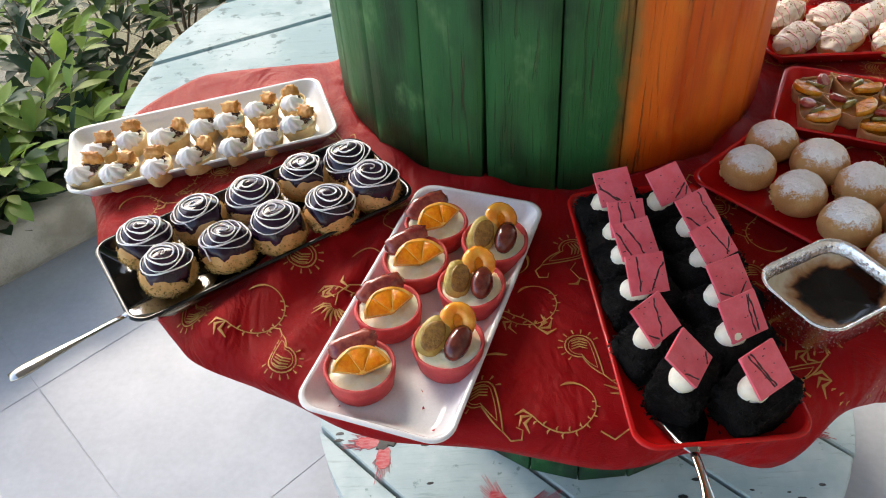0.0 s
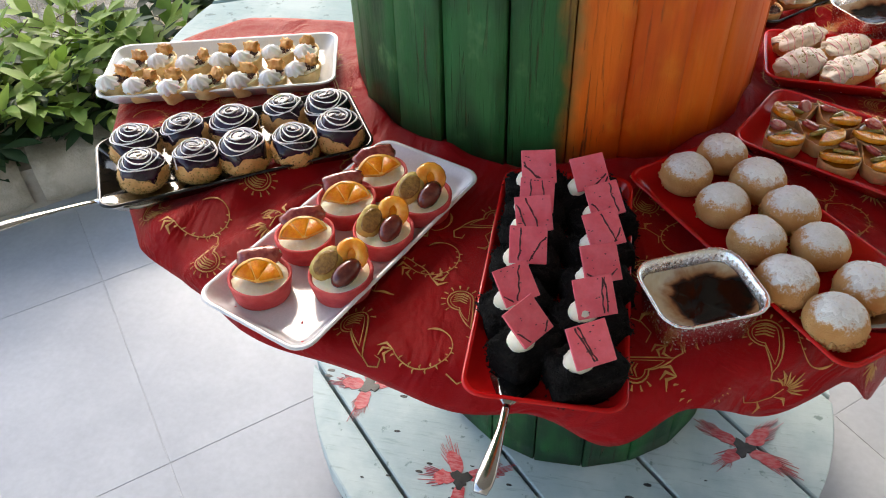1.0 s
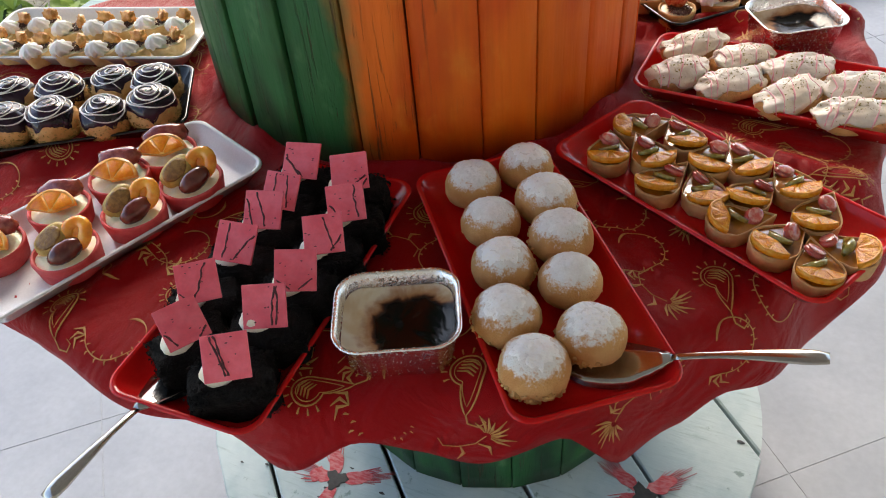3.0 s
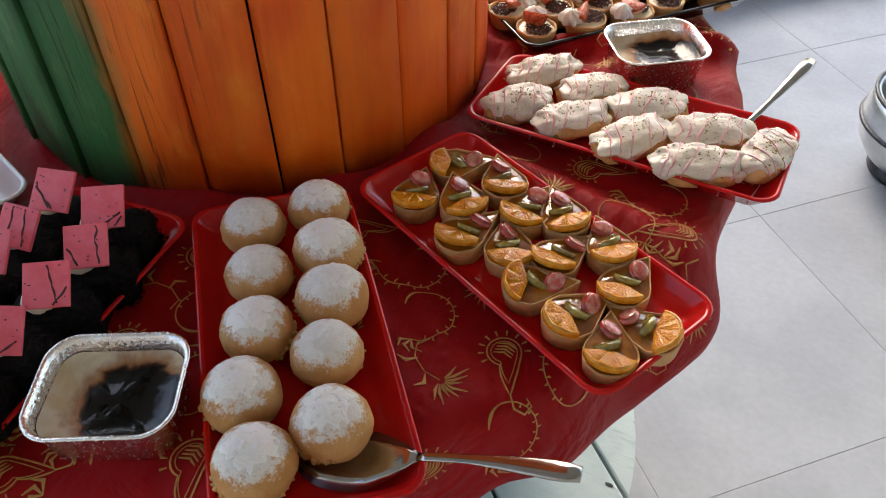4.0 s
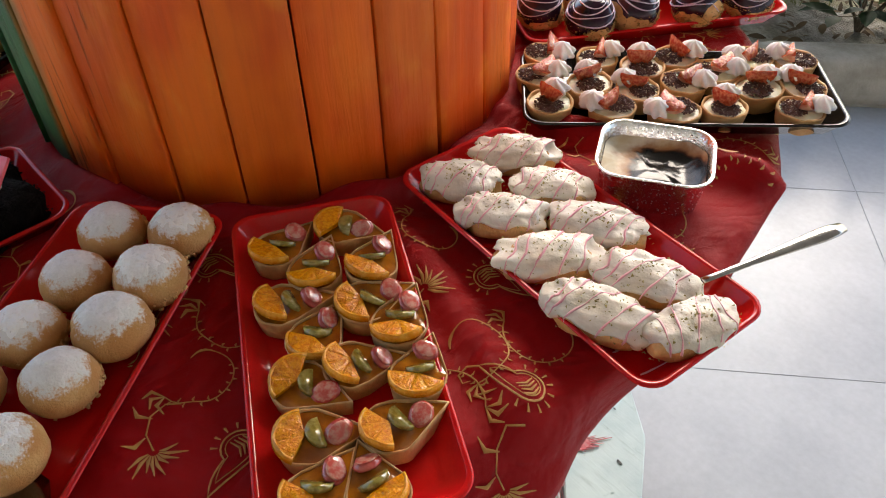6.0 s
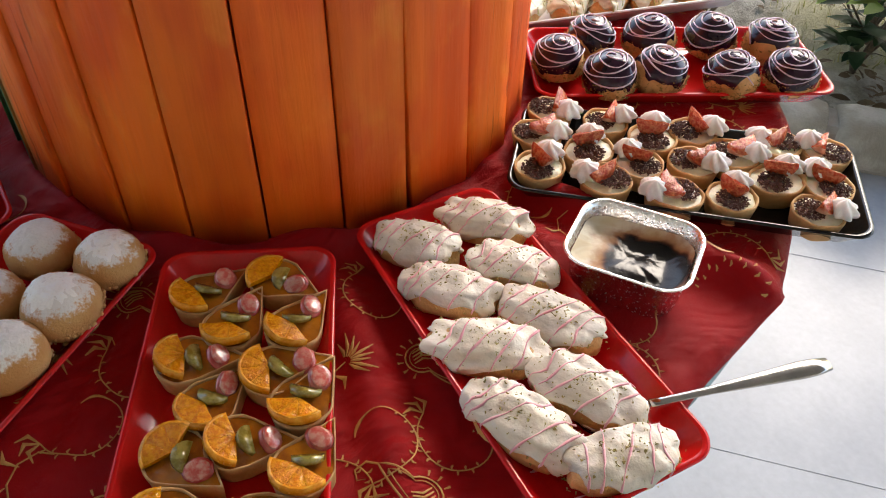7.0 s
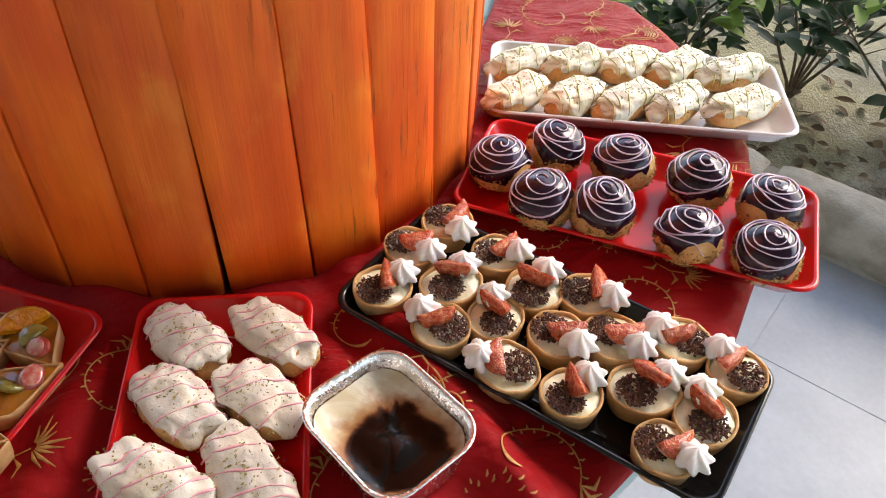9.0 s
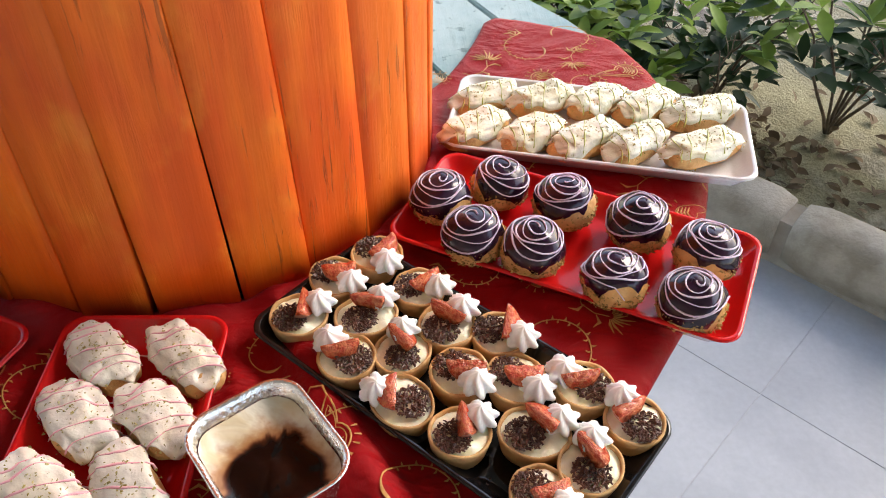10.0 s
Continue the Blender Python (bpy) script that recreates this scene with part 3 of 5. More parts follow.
def cloth_at(px, py):
    """Where a point of the flat cloth comes to lie: on the deck, over its edge and down."""
    dx, dy = px - DECK[0], py - DECK[1]
    r, a = math.hypot(dx, dy), math.atan2(dy, dx)
    deg = math.degrees(a)
    edge = DECK[2] + 0.006
    out = r - 0.30
    fold = 0.0
    for at, h, w in RIDGES:
        gap = (deg - at + 180) % 360 - 180
        spread = w * (0.9 + 0.35 * math.sin(r * 9 + at))
        fold += h * math.exp(-(gap / spread) ** 2) * min(max(out / 0.12, 0), 1)
    small = 0.0034 * noise.noise(Vector((px * 9, py * 9, 2))) + 0.0013 * noise.noise(Vector((px * 26, py * 26, 5)))
    dd = math.hypot(px - DRUM[0], py - DRUM[1]) - DRUM[2]
    bunch = 0.016 * math.exp(-(dd / 0.02) ** 2) * (0.55 + 0.9 * noise.noise(Vector((deg * 0.09, 3.3, 0))))
    z = TABLE - 0.001 + fold * 0.8 + small + max(bunch, 0)
    if r <= edge - 0.022:
        return Vector((px, py, z))
    s = r - (edge - 0.022)
    bend = 0.035
    t = min(s / bend, 1.0)
    turn_ = t * radians(78)
    k = bend / radians(78)
    rr = edge - 0.022 + k * math.sin(turn_)
    drop = k * (1 - math.cos(turn_))
    if s > bend:
        rr += (s - bend) * math.cos(radians(78))
        drop += (s - bend) * math.sin(radians(78))
    rr += 0.014 * math.exp(-((deg + 20) / 9) ** 2) * min(s / 0.09, 1)
    rr += fold * 0.25 * t + 0.012 * t * math.sin(deg * 0.33) * min(s / 0.08, 1)
    return Vector((DECK[0] + rr * math.cos(a), DECK[1] + rr * math.sin(a), z * 1.0 - drop - fold * 0.5 * t))


CLOTH_TO = 126.0


def cloth_span(f):
    """Where the cloth begins and ends round the deck, from the drum (0) to the hem (1)."""
    lo = -191 + 5 * min(1, f / 0.55) + 27 * max(0, (f - 0.55) / 0.45) ** 1.4
    hi = 104 + 21 * min(1, f / 0.55) ** 0.8 - 19 * max(0, (f - 0.62) / 0.38)
    return lo, hi


def cloth_reach(deg):
    d = (deg + 180) % 360 - 180
    return DECK[2] + 0.006 + hang(d)


def cloth_point(deg, f):
    """f from 0 at the drum to 1 at the hem."""
    a = radians(deg)
    r0 = DRUM[2] - 0.004
    sx, sy = DRUM[0] + r0 * math.cos(a), DRUM[1] + r0 * math.sin(a)
    r1 = cloth_reach(deg)
    ex, ey = DECK[0] + r1 * math.cos(a), DECK[1] + r1 * math.sin(a)
    return sx + (ex - sx) * f, sy + (ey - sy) * f


rings = []
for i in range(321):
    row = []
    for k in range(45):
        lo, hi = cloth_span(k / 44)
        row.append(cloth_at(*cloth_point(lo + (hi - lo) * i / 320, k / 44)))
    rings.append(row)
bm = smooth(loft(rings, closed=False), 80)
bmesh.ops.recalc_face_normals(bm, faces=bm.faces)
cloth = part("tablecloth", bm, SATIN)
if cloth.data.polygons[2000].normal.z < 0:
    cloth.data.flip_normals()
thick = cloth.modifiers.new("thickness", "SOLIDIFY")
thick.thickness, thick.offset = 0.0012, -1
tagged(cloth, "crimson satin tablecloth with gold paisley embroidery, rumpled on the round table", "tablecloth")


# ---- trays ----
def tray_skin(L, W, rows, deep=0.02):
    r = 0.022
    prof = [(0.020, 0.0), (0.016, 0.0), (0.004, deep * 0.8), (0.0, deep), (0.0005, deep + 0.0018), (0.003, deep + 0.0022), (0.005, deep + 0.001), (0.009, deep * 0.75), (0.020, 0.004), (0.026, 0.003)]
    rings = [oblong(L - 2 * i, W - 2 * i, max(r - i * 0.5, 0.008), z) for i, z in prof]
    return rings[rows[0]:rows[1]]


def tray(name, material, x, y, angle, label, tilt=0.0, L=0.351, W=0.157):
    ob = empty(name, pose(x, y, TABLE + 0.003, 0, tilt, angle))
    bm = loft(tray_skin(L, W, (0, 4)), True, True, False)
    part("basin", smooth(loft(tray_skin(L, W, (6, 10)), True, False, True, bm), 50), material, ob)
    part("rim", smooth(loft(tray_skin(L, W, (3, 7))), 80), material, ob)
    return tagged(ob, label, "tray", "serving trays round the drum")


tray("serving_tray", WHITE_WARE, -0.304, 0.924, 16.4, "long white melamine tray full of small meringue boats")
tray("serving_tray", BLACK_WARE, -0.200, 0.731, 32.4, "glossy black tray with ten chocolate-capped cream puffs")
tray("serving_tray", WHITE_WARE, 0.004, 0.592, -111.2, "white melamine tray with seven red fruit tartlets", L=0.341, W=0.155)
tray("serving_tray", RED_WARE, 0.246, 0.569, -88.0, "red tray with two rows of black chocolate cakes")
tray("serving_tray", RED_WARE, 0.478, 0.669, -51.2, "red tray with ten sugar-dusted round buns")
tray("serving_tray", RED_WARE, 0.622, 0.845, -26.8, "red tray with fifteen glazed petal-shaped fruit tarts", L=0.342, W=0.155)
tray("serving_tray", RED_WARE, 0.666, 1.076, -3.9, "red tray with nine iced eclairs and pink drizzle", L=0.347, W=0.150)
tray("serving_tray", BLACK_WARE, 0.577, 1.359, 46.6, "glossy black tray packed with fig tartlets", L=0.358, W=0.160)
tray("serving_tray", RED_WARE, 0.408, 1.502, 60.8, "red tray with nine chocolate-capped cream puffs", L=0.362, W=0.166)
tray("serving_tray", WHITE_WARE, 0.203, 1.575, 75.0, "white melamine tray with ten pale iced eclairs", L=0.368, W=0.170)

# ---- shared shapes of the pastries ----
BASE = TABLE + 0.0065


def form(size, seed, rough=0.05, freq=2.4, power=1.0, lift=None, fine=0.0, grit=4.0):
    """The surface of an uneven round body: a function of a direction and a scale. It stands on z = 0."""
    off = Vector((seed * 7.3, seed * 3.1, seed * 5.7))
    up = size[2] if lift is None else lift

    def at(d, s=1.0):
        k = 1 + rough * noise.noise(d * freq + off) + fine * noise.noise(d * freq * grit + off)
        q = [math.copysign(abs(v) ** power, v) for v in d]
        z = q[2] * size[2]
        if z < 0:
            z *= 0.75
        return Vector((q[0] * size[0] * k * s, q[1] * size[1] * k * s, up * 0.75 + z * (k * s if z > 0 else 1)))
    return at


def toward(polar, turn_):
    return Vector((math.sin(polar) * math.cos(turn_), math.sin(polar) * math.sin(turn_), math.cos(polar)))


def body_of(at, rows=11, n=22):
    return smooth(loft([[at(toward(math.pi * (rows - k) / rows, 2 * math.pi * i / n)) for i in range(n)] for k in range(1, rows)], True, True, True), 70)


def cap_of(at, reach, thick=1.04, rows=10, n=36):
    """A skin over the top of a body, down to reach(turn)."""
    rings = []
    for k in range(rows + 1):
        f = max(k, 0.12) / rows
        s = thick if k < rows else 0.99
        rings.append([at(toward(reach(2 * math.pi * i / n) * (f if k < rows else 1.03), 2 * math.pi * i / n), s) for i in range(n)])
    bm = loft(rings[::-1], True, False, True)
    return smooth(bm, 70)


def crumbs(spots, size, seed):
    """Small angular bits at the places given."""
    rng = random.Random(seed)
    bm = bmesh.new()
    for p in spots:
        s = size * rng.uniform(0.5, 1.3)
        vs4 = [bm.verts.new(Vector(p) + Vector((rng.uniform(-1, 1), rng.uniform(-1, 1), rng.uniform(-0.7, 0.7))).normalized() * s) for _ in range(4)]
        for f in ((0, 1, 2), (0, 2, 3), (0, 3, 1), (1, 3, 2)):
            bm.faces.new([vs4[i] for i in f])
    bmesh.ops.recalc_face_normals(bm, faces=bm.faces)
    return bm


def shavings(n, spread, z, seed, long=0.006):
    """Curled slivers of chocolate strewn over a patch."""
    rng = random.Random(seed)
    bm = bmesh.new()
    for _ in range(n):
        a, r, t = rng.uniform(0, 6.3), spread * math.sqrt(rng.random()), rng.uniform(0, 6.3)
        h = long * rng.uniform(0.3, 0.7)
        c = Vector((r * math.cos(a), r * math.sin(a), z + rng.uniform(0, 0.002)))
        d = Vector((math.cos(t), math.sin(t), rng.uniform(-0.4, 0.4))) * h
        tube([c - d, c + Vector((0, 0, 0.0007)), c + d], 0.0008, 4, bm, 0.7)
    return bm


def place(kinds, spots, group, spin=True, base=BASE, scale=(0.96, 1.04)):
    """Stands copies of the built kinds at (x, y) or (x, y, angle); the first of each kind is moved, not copied."""
    used = set()
    for i, s in enumerate(spots):
        k = kinds[i % len(kinds)]
        a = s[2] if len(s) > 2 else (random.uniform(0, 360) if spin else random.uniform(-8, 8))
        m = pose(s[0], s[1], base, random.uniform(-2, 2), random.uniform(-2, 2), a) @ Matrix.Scale(random.uniform(*scale), 4)
        if k in used:
            o = copy_thing(k, Matrix())
        else:
            o = k
            used.add(k)
        o.matrix_basis = m
        o["group"] = group


# ---- chocolate-capped cream puffs ----
def cream_puff(seed, low, swirl_turns, icing=PIPED, tilt=9, line=0.0009):
    at = form((0.0320, 0.0320, 0.0305), seed, 0.07, 2.2, 0.95)
    ob = empty("cream_puff")
    tagged(ob, "round cream puff capped with dark chocolate and a white icing spiral", "cream puff")
    part("choux", body_of(at), CHOUX, ob)
    lean = seed * 1.7
    reach = lambda t: radians(low + tilt * math.sin(t + lean) + 15 * max(0, math.sin(5 * t + seed)) ** 2 + 5 * math.sin(3 * t + seed * 2))
    part("chocolate_cap", cap_of(at, reach), CHOC, ob, "glossy dark chocolate cap with drips")
    pts = []
    steps = int(26 * swirl_turns)
    for i in range(steps):
        f = i / (steps - 1)
        t = f * swirl_turns * 2 * math.pi + lean
        polar = radians(4 + (low - 14) * f ** 0.85 + (1.5 + 0.06 * low * f) * math.sin(t * 2.3 + seed) + 0.8 * tilt * f * math.sin(t + lean))
        pts.append(at(toward(polar, t), 1.065))
    pts.append(at(toward(radians(low), t + 0.3), 1.05))
    part("icing_spiral", smooth(tube(pts, [line * (1 + 0.3 * math.sin(q * 0.37 + seed)) for q in range(len(pts))], 5), 80), icing, ob, "thin white piped icing spiral")
    rng = random.Random(seed)
    spots = [at(toward(radians(rng.uniform(74, 122)), rng.gauss(lean + 3.6, 2.2)), 1.01) for _ in range(460)]
    tagged(part("nut_coating", crumbs(spots, 0.0019, seed), NUT, ob, "greenish chopped nut crumbs"), kind="stuff")
    return ob


place([cream_puff(1, 70, 4.8), cream_puff(2, 64, 4.4), cream_puff(3, 72, 5.0), cream_puff(4, 62, 4.6)],
      [(-0.318, 0.690), (-0.262, 0.725), (-0.205, 0.751), (-0.150, 0.793), (-0.093, 0.811), (-0.283, 0.644), (-0.222, 0.674), (-0.170, 0.700), (-0.112, 0.730), (-0.064, 0.765)],
      "cream puffs on the black tray")
place([cream_puff(6, 74, 5.4, LILAC, 16, 0.00075), cream_puff(7, 80, 5.0, LILAC, 20, 0.00075), cream_puff(8, 68, 5.6, LILAC, 14, 0.0008), cream_puff(9, 78, 4.8, LILAC, 22, 0.0008)],
      [(0.348, 1.368), (0.328, 1.433), (0.366, 1.500), (0.402, 1.570), (0.452, 1.627), (0.411, 1.397), (0.435, 1.452), (0.482, 1.526), (0.516, 1.592)],
      "cream puffs on the red tray", scale=(0.98, 1.04))


# ---- sugar-dusted buns ----
def sugar_bun(seed):
    at = form((0.0315, 0.0315, 0.028), seed + 20, 0.05, 2.0, 0.95)
    ob = empty("sugar_bun")
    tagged(ob, "round golden filled bun thickly dusted with icing sugar", "bun")
    part("crust", body_of(at), BUN, ob)
    fine = form((0.0315, 0.0315, 0.028), seed + 20, 0.05, 2.0, 0.95, None, 0.045)
    reach = lambda t: radians(36 + 5 * math.sin(t + seed) + 4 * math.sin(4 * t + seed * 3) + 4 * math.sin(11 * t) + 3 * math.sin(17 * t + seed))
    part("sugar_coat", cap_of(fine, reach, 1.010, 14, 56), SUGAR, ob, "uneven white icing sugar coat")
    rng = random.Random(seed)
    t0 = rng.uniform(0, 6)
    bm = bmesh.new()
    for _ in range(60):
        p = at(toward(radians(rng.uniform(86, 124)), rng.gauss(t0, 0.7)), 1.0)
        s = rng.uniform(0.0008, 0.0026)
        lump((s, s, s), rng.random() * 9, 0.9, 2, 5, 7, 1, bm, p)
    tagged(part("crumble", smooth(bm, 80), CHOUX, ob, "pale cream and crumbs at the seam"), kind="stuff")
    return ob


place([sugar_bun(i) for i in range(4)],
      [(0.380, 0.759), (0.424, 0.807), (0.421, 0.707), (0.462, 0.759), (0.455, 0.652), (0.495, 0.708), (0.481, 0.592), (0.521, 0.653), (0.523, 0.545), (0.558, 0.597)],
      "buns on the red tray")


# ---- fruit ----
def sector(r0, r1, a0, a1, z0, z1, n=8, bm=None):
    arc = [a0 + (a1 - a0) * i / n for i in range(n + 1)]
    outer = [(r1 * math.cos(a), r1 * math.sin(a)) for a in arc]
    inner = [(r0 * math.cos(a), r0 * math.sin(a)) for a in reversed(arc)]
    return slab(outer + inner, z0, z1, bm)


def orange_slice(parent, m, r=0.022, span=150, thick=0.005, flesh=FLESH, pith=MEMBRANE, rind=PEEL):
    """A cut piece of an orange slice: rind, pale membrane and proud segments of flesh."""
    h = radians(span / 2)
    s = part("orange_slice", sector(0.0008, r * 0.93, -h, h, 0, thick * 0.905, 10), pith, parent, "glossy piece of orange slice")
    s.matrix_basis = m
    part("peel", smooth(sector(r * 0.90, r, -h, h, -0.0004, thick * 0.94, 12), 60), rind, s, "bright orange peel")
    n = max(2, round(span / 45))
    bm = bmesh.new()
    for i in range(n):
        a0, a1 = -h + 2 * h * i / n + 0.009, -h + 2 * h * (i + 1) / n - 0.009
        sector(r * 0.12, r * 0.89, a0, a1, -0.0006, thick * 0.92, 5, bm)
    bmesh.ops.bevel(bm, geom=list(bm.edges), offset=0.0004, segments=1, affect="EDGES")
    part("flesh", smooth(bm, 60), flesh, s, "juicy orange segments")
    return s


def star(parent, m, r=0.0105, h=0.016, lobes=8, seed=0):
    """A piped meringue star with twisted ridges."""
    prof = [(0.72, 0.0), (0.95, 0.12), (1.0, 0.3), (0.93, 0.48), (0.76, 0.66), (0.52, 0.81), (0.24, 0.93), (0.04, 1.0)]
    tw = [0, 0.05, 0.14, 0.26, 0.40, 0.56, 0.72, 0.85]
    bm = lathe([(r * a, h * z) for a, z in prof], 40, lambda t, k: 1 + 0.20 * math.cos(lobes * (t + tw[k]) + seed) * (1 - 0.4 * (k == 0)), None, True, True)
    s = part("meringue_star", smooth(bm, 80), MERINGUE, parent, "white piped meringue star")
    s.matrix_basis = m
    return s


# ---- red fruit tartlets ----
def red_tartlet(seed, kind):
    ob = empty("fruit_tartlet")
    fruit = "orange slice and fig" if kind == 0 else "fig, apricot and plum"
    tagged(ob, "red shortcrust tartlet with custard, " + fruit, "tartlet")
    w = lambda t, k: 1 + 0.010 * math.sin(5 * t + seed + k)
    part("crust", smooth(lathe([(0.0295, 0), (0.0320, 0.002), (0.0355, 0.0235), (0.0350, 0.0255), (0.0335, 0.0262), (0.0318, 0.0250), (0.0305, 0.014)], 36, w, None, True), 50), RED_PASTRY, ob)
    rings = []
    for k in range(10):
        f = max(k / 9, 0.02)
        rings.append([(0.0312 * f * math.cos(t), 0.0312 * f * math.sin(t), 0.0220 + 0.003 * (1 - f * f) + 0.0048 * noise.noise(Vector((3.4 * f * math.cos(t), 3.4 * f * math.sin(t), seed))))
                      for t in [2 * math.pi * i / 26 for i in range(26)]])
    part("custard", smooth(loft(rings[::-1], True, False, True), 80), CREAM, ob, "smooth pale yellow custard")
    j = lambda: random.uniform(-3, 3)
    if kind == 0:
        orange_slice(ob, pose(0.005, -0.0150, 0.0275, j(), -24, 105 + 4 * j()), 0.0290, 150, 0.0055)
        f = part("fig_wedge", smooth(lump((0.0260, 0.0120, 0.0090), seed, 0.22, 2.2, 11, 20, 0.8), 70), FIG_SKIN, ob, "glossy dark red fig wedge")
        f.matrix_basis = pose(-0.007, 0.0165, 0.0360, 34, -6, 24 + 3 * j())
    else:
        f = part("fig_slice", smooth(lump((0.0205, 0.0145, 0.0065), seed, 0.05, 2, 9, 22, 0.8), 70), FIG_PALE, ob, "pale fig slice browned inside")
        f.matrix_basis = pose(-0.0135, -0.001, 0.0345, 30 + j(), -26, 62 + 3 * j())
        g = part("fig_centre", smooth(lump((0.0160, 0.0108, 0.0012), seed + 2, 0.10, 2, 7, 18), 70), FIG_BROWN, f)
        g.matrix_basis = pose(0, 0, 0.0062)
        pts = [(0.0112 * math.cos(a), 0.0118 * math.sin(a), 0.002 * math.cos(2 * a)) for a in [radians(-118 + 24 * i) for i in range(15)]]
        a = part("apricot_ring", smooth(tube(pts, 0.0072, 10, None, 0.8), 70), APRICOT, ob, "orange apricot half, hollow side up")
        a.matrix_basis = pose(0.009, 0.0150, 0.0380, 48 + j(), 6, 10 + 3 * j())
        part("hollow", smooth(lump((0.0105, 0.0110, 0.0030), seed, 0.1, 2, 7, 16), 80), FLESH, a, "deep orange hollow of the apricot")
        d = part("plum_half", smooth(lump((0.0195, 0.0118, 0.0100), seed + 5, 0.07, 2, 9, 18), 70), DATE, ob, "glossy dark plum piece")
        d.matrix_basis = pose(0.0105, -0.0060, 0.0310, 26, -12, 72 + 3 * j())
    return ob


place([red_tartlet(1, 0), red_tartlet(2, 0)], [(0.010, 0.696, 10), (-0.013, 0.640, 4), (-0.041, 0.571, 2), (-0.067, 0.497, -3)], "red tartlets on the white tray")
place([red_tartlet(3, 1), red_tartlet(4, 1)], [(0.074, 0.661, 6), (0.045, 0.595, 2), (0.019, 0.519, -6)], "red tartlets on the white tray")


# ---- black cakes with pink plaques ----
def cocoa_cake(seed):
    ob = empty("chocolate_cake")
    tagged(ob, "black crumbly chocolate cake with cream and a pink chocolate square", "cake")
    at = form((0.036, 0.0255, 0.0235), seed + 40, 0.12, 3.0, 0.42, None, 0.13)
    part("sponge", body_of(at, 15, 36), CRUMB, ob)
    rng = random.Random(seed)
    tagged(part("crumb_coat", crumbs([at(toward(math.acos(rng.uniform(-0.5, 1)), rng.uniform(0, 6.3)), 1.03) for _ in range(700)], 0.0017, seed), CRUMB, ob), kind="stuff")
    d = part("cream_dollop", smooth(lump((0.0150, 0.0130, 0.0120), seed, 0.10, 2, 9, 18), 70), DOLLOP, ob, "ivory whipped cream dollop")
    d.matrix_basis = pose(-0.0095, -0.001, 0.0430)
    p = part("pink_plaque", box((0.0390, 0.0390, 0.0034), (0, 0, 0), 0.0006), PINK, ob, "thin pink chocolate square")
    p.matrix_basis = pose(0.001, 0.001, 0.0600, 40 + rng.uniform(-5, 6), rng.uniform(-4, 4), 0)
    bm = bmesh.new()
    for k in range(2):
        x0, y0, a = rng.uniform(-0.012, 0.012), -0.019, rng.uniform(0.5, 2.6)
        pts = []
        for i in range(16):
            x = x0 + 0.0026 * i * math.cos(a) + 0.0022 * noise.noise(Vector((i * 0.28, seed * 3 + k * 7, 1)))
            y = y0 + 0.0026 * i * math.sin(a) + 0.0022 * noise.noise(Vector((1, i * 0.28, seed * 5 + k)))
            if abs(x) < 0.0183 and abs(y) < 0.0183:
                pts.append((x, y, 0.0019))
        if len(pts) > 2:
            tube(pts, [0.0005 + 0.0006 * abs(math.sin(q * 0.7 + seed)) for q in range(len(pts))], 5, bm, 0.5)
    for _ in range(7):
        x, y = rng.uniform(-0.017, 0.017), rng.uniform(-0.017, 0.017)
        lump((rng.uniform(0.0005, 0.0014), 0.0006, 0.0003), seed, 0, 1, 4, 6, 1, bm, (x, y, 0.0019))
    part("chocolate_scrawl", smooth(bm, 80), SCRAWL, p, "dark chocolate scrawl and dots")
    return ob


CAKES = [cocoa_cake(i) for i in range(12)]
place(CAKES, [(0.208, 0.693, 12), (0.210, 0.646, 6), (0.214, 0.609, 15), (0.213, 0.561, 11), (0.211, 0.505, 38), (0.229, 0.458, 55), (0.269, 0.693, 25), (0.288, 0.649, 28), (0.287, 0.599, 28), (0.289, 0.548, 25), (0.286, 0.498, 23), (0.287, 0.438, 31)], "black cakes on the red tray", base=BASE - 0.002, scale=(0.98, 1.02))


# ---- shells with an outline of their own ----
def petal(n=30):
    """Outline of a petal: round at one end, a point at the other (+x)."""
    out = []
    r, c, tip = 0.0235, -0.0115, 0.0365
    a0 = math.acos(r / (tip - c))
    for i in range(n):
        a = a0 + (2 * math.pi - 2 * a0) * i / (n - 1)
        out.append((c + r * math.cos(a), r * math.sin(a)))
    return out + [((2 * out[-1][0] + tip) / 3, 2 * out[-1][1] / 3), ((out[-1][0] + 2 * tip) / 3, out[-1][1] / 3), (tip, 0.0),
                  ((out[0][0] + 2 * tip) / 3, out[0][1] / 3), ((2 * out[0][0] + tip) / 3, 2 * out[0][1] / 3)]


def boat(length, width, n=32):
    return [(length / 2 * math.cos(2 * math.pi * i / n), width / 2 * math.sin(2 * math.pi * i / n) * (1 - 0.35 * abs(math.cos(2 * math.pi * i / n)) ** 3)) for i in range(n)]


def shell(outline, high, wall, flute=0.0, base=0.86, seed=0):
    """A pastry case on an outline."""
    size = max(abs(x) for x, y in outline)
    def ring(s, z, k=0.0):
        return [(x * s * (1 + flute * (i % 2) + 0.012 * math.sin(i * 0.9 + seed)), y * s * (1 + flute * (i % 2) + 0.012 * math.sin(i * 0.7 + seed)), z + 0.0006 * math.sin(i * 1.3 + seed)) for i, (x, y) in enumerate(outline)]
    w = wall / size
    return smooth(loft([ring(base, 0), ring(base + 0.03, 0.0012), ring(0.99, high * 0.9), ring(1.0 - 0.2 * w, high), ring(1.0 - 0.8 * w, high), ring(1 - 1.1 * w, high * 0.92), ring(1 - 1.3 * w, high * 0.5)], True, True, False), 50)


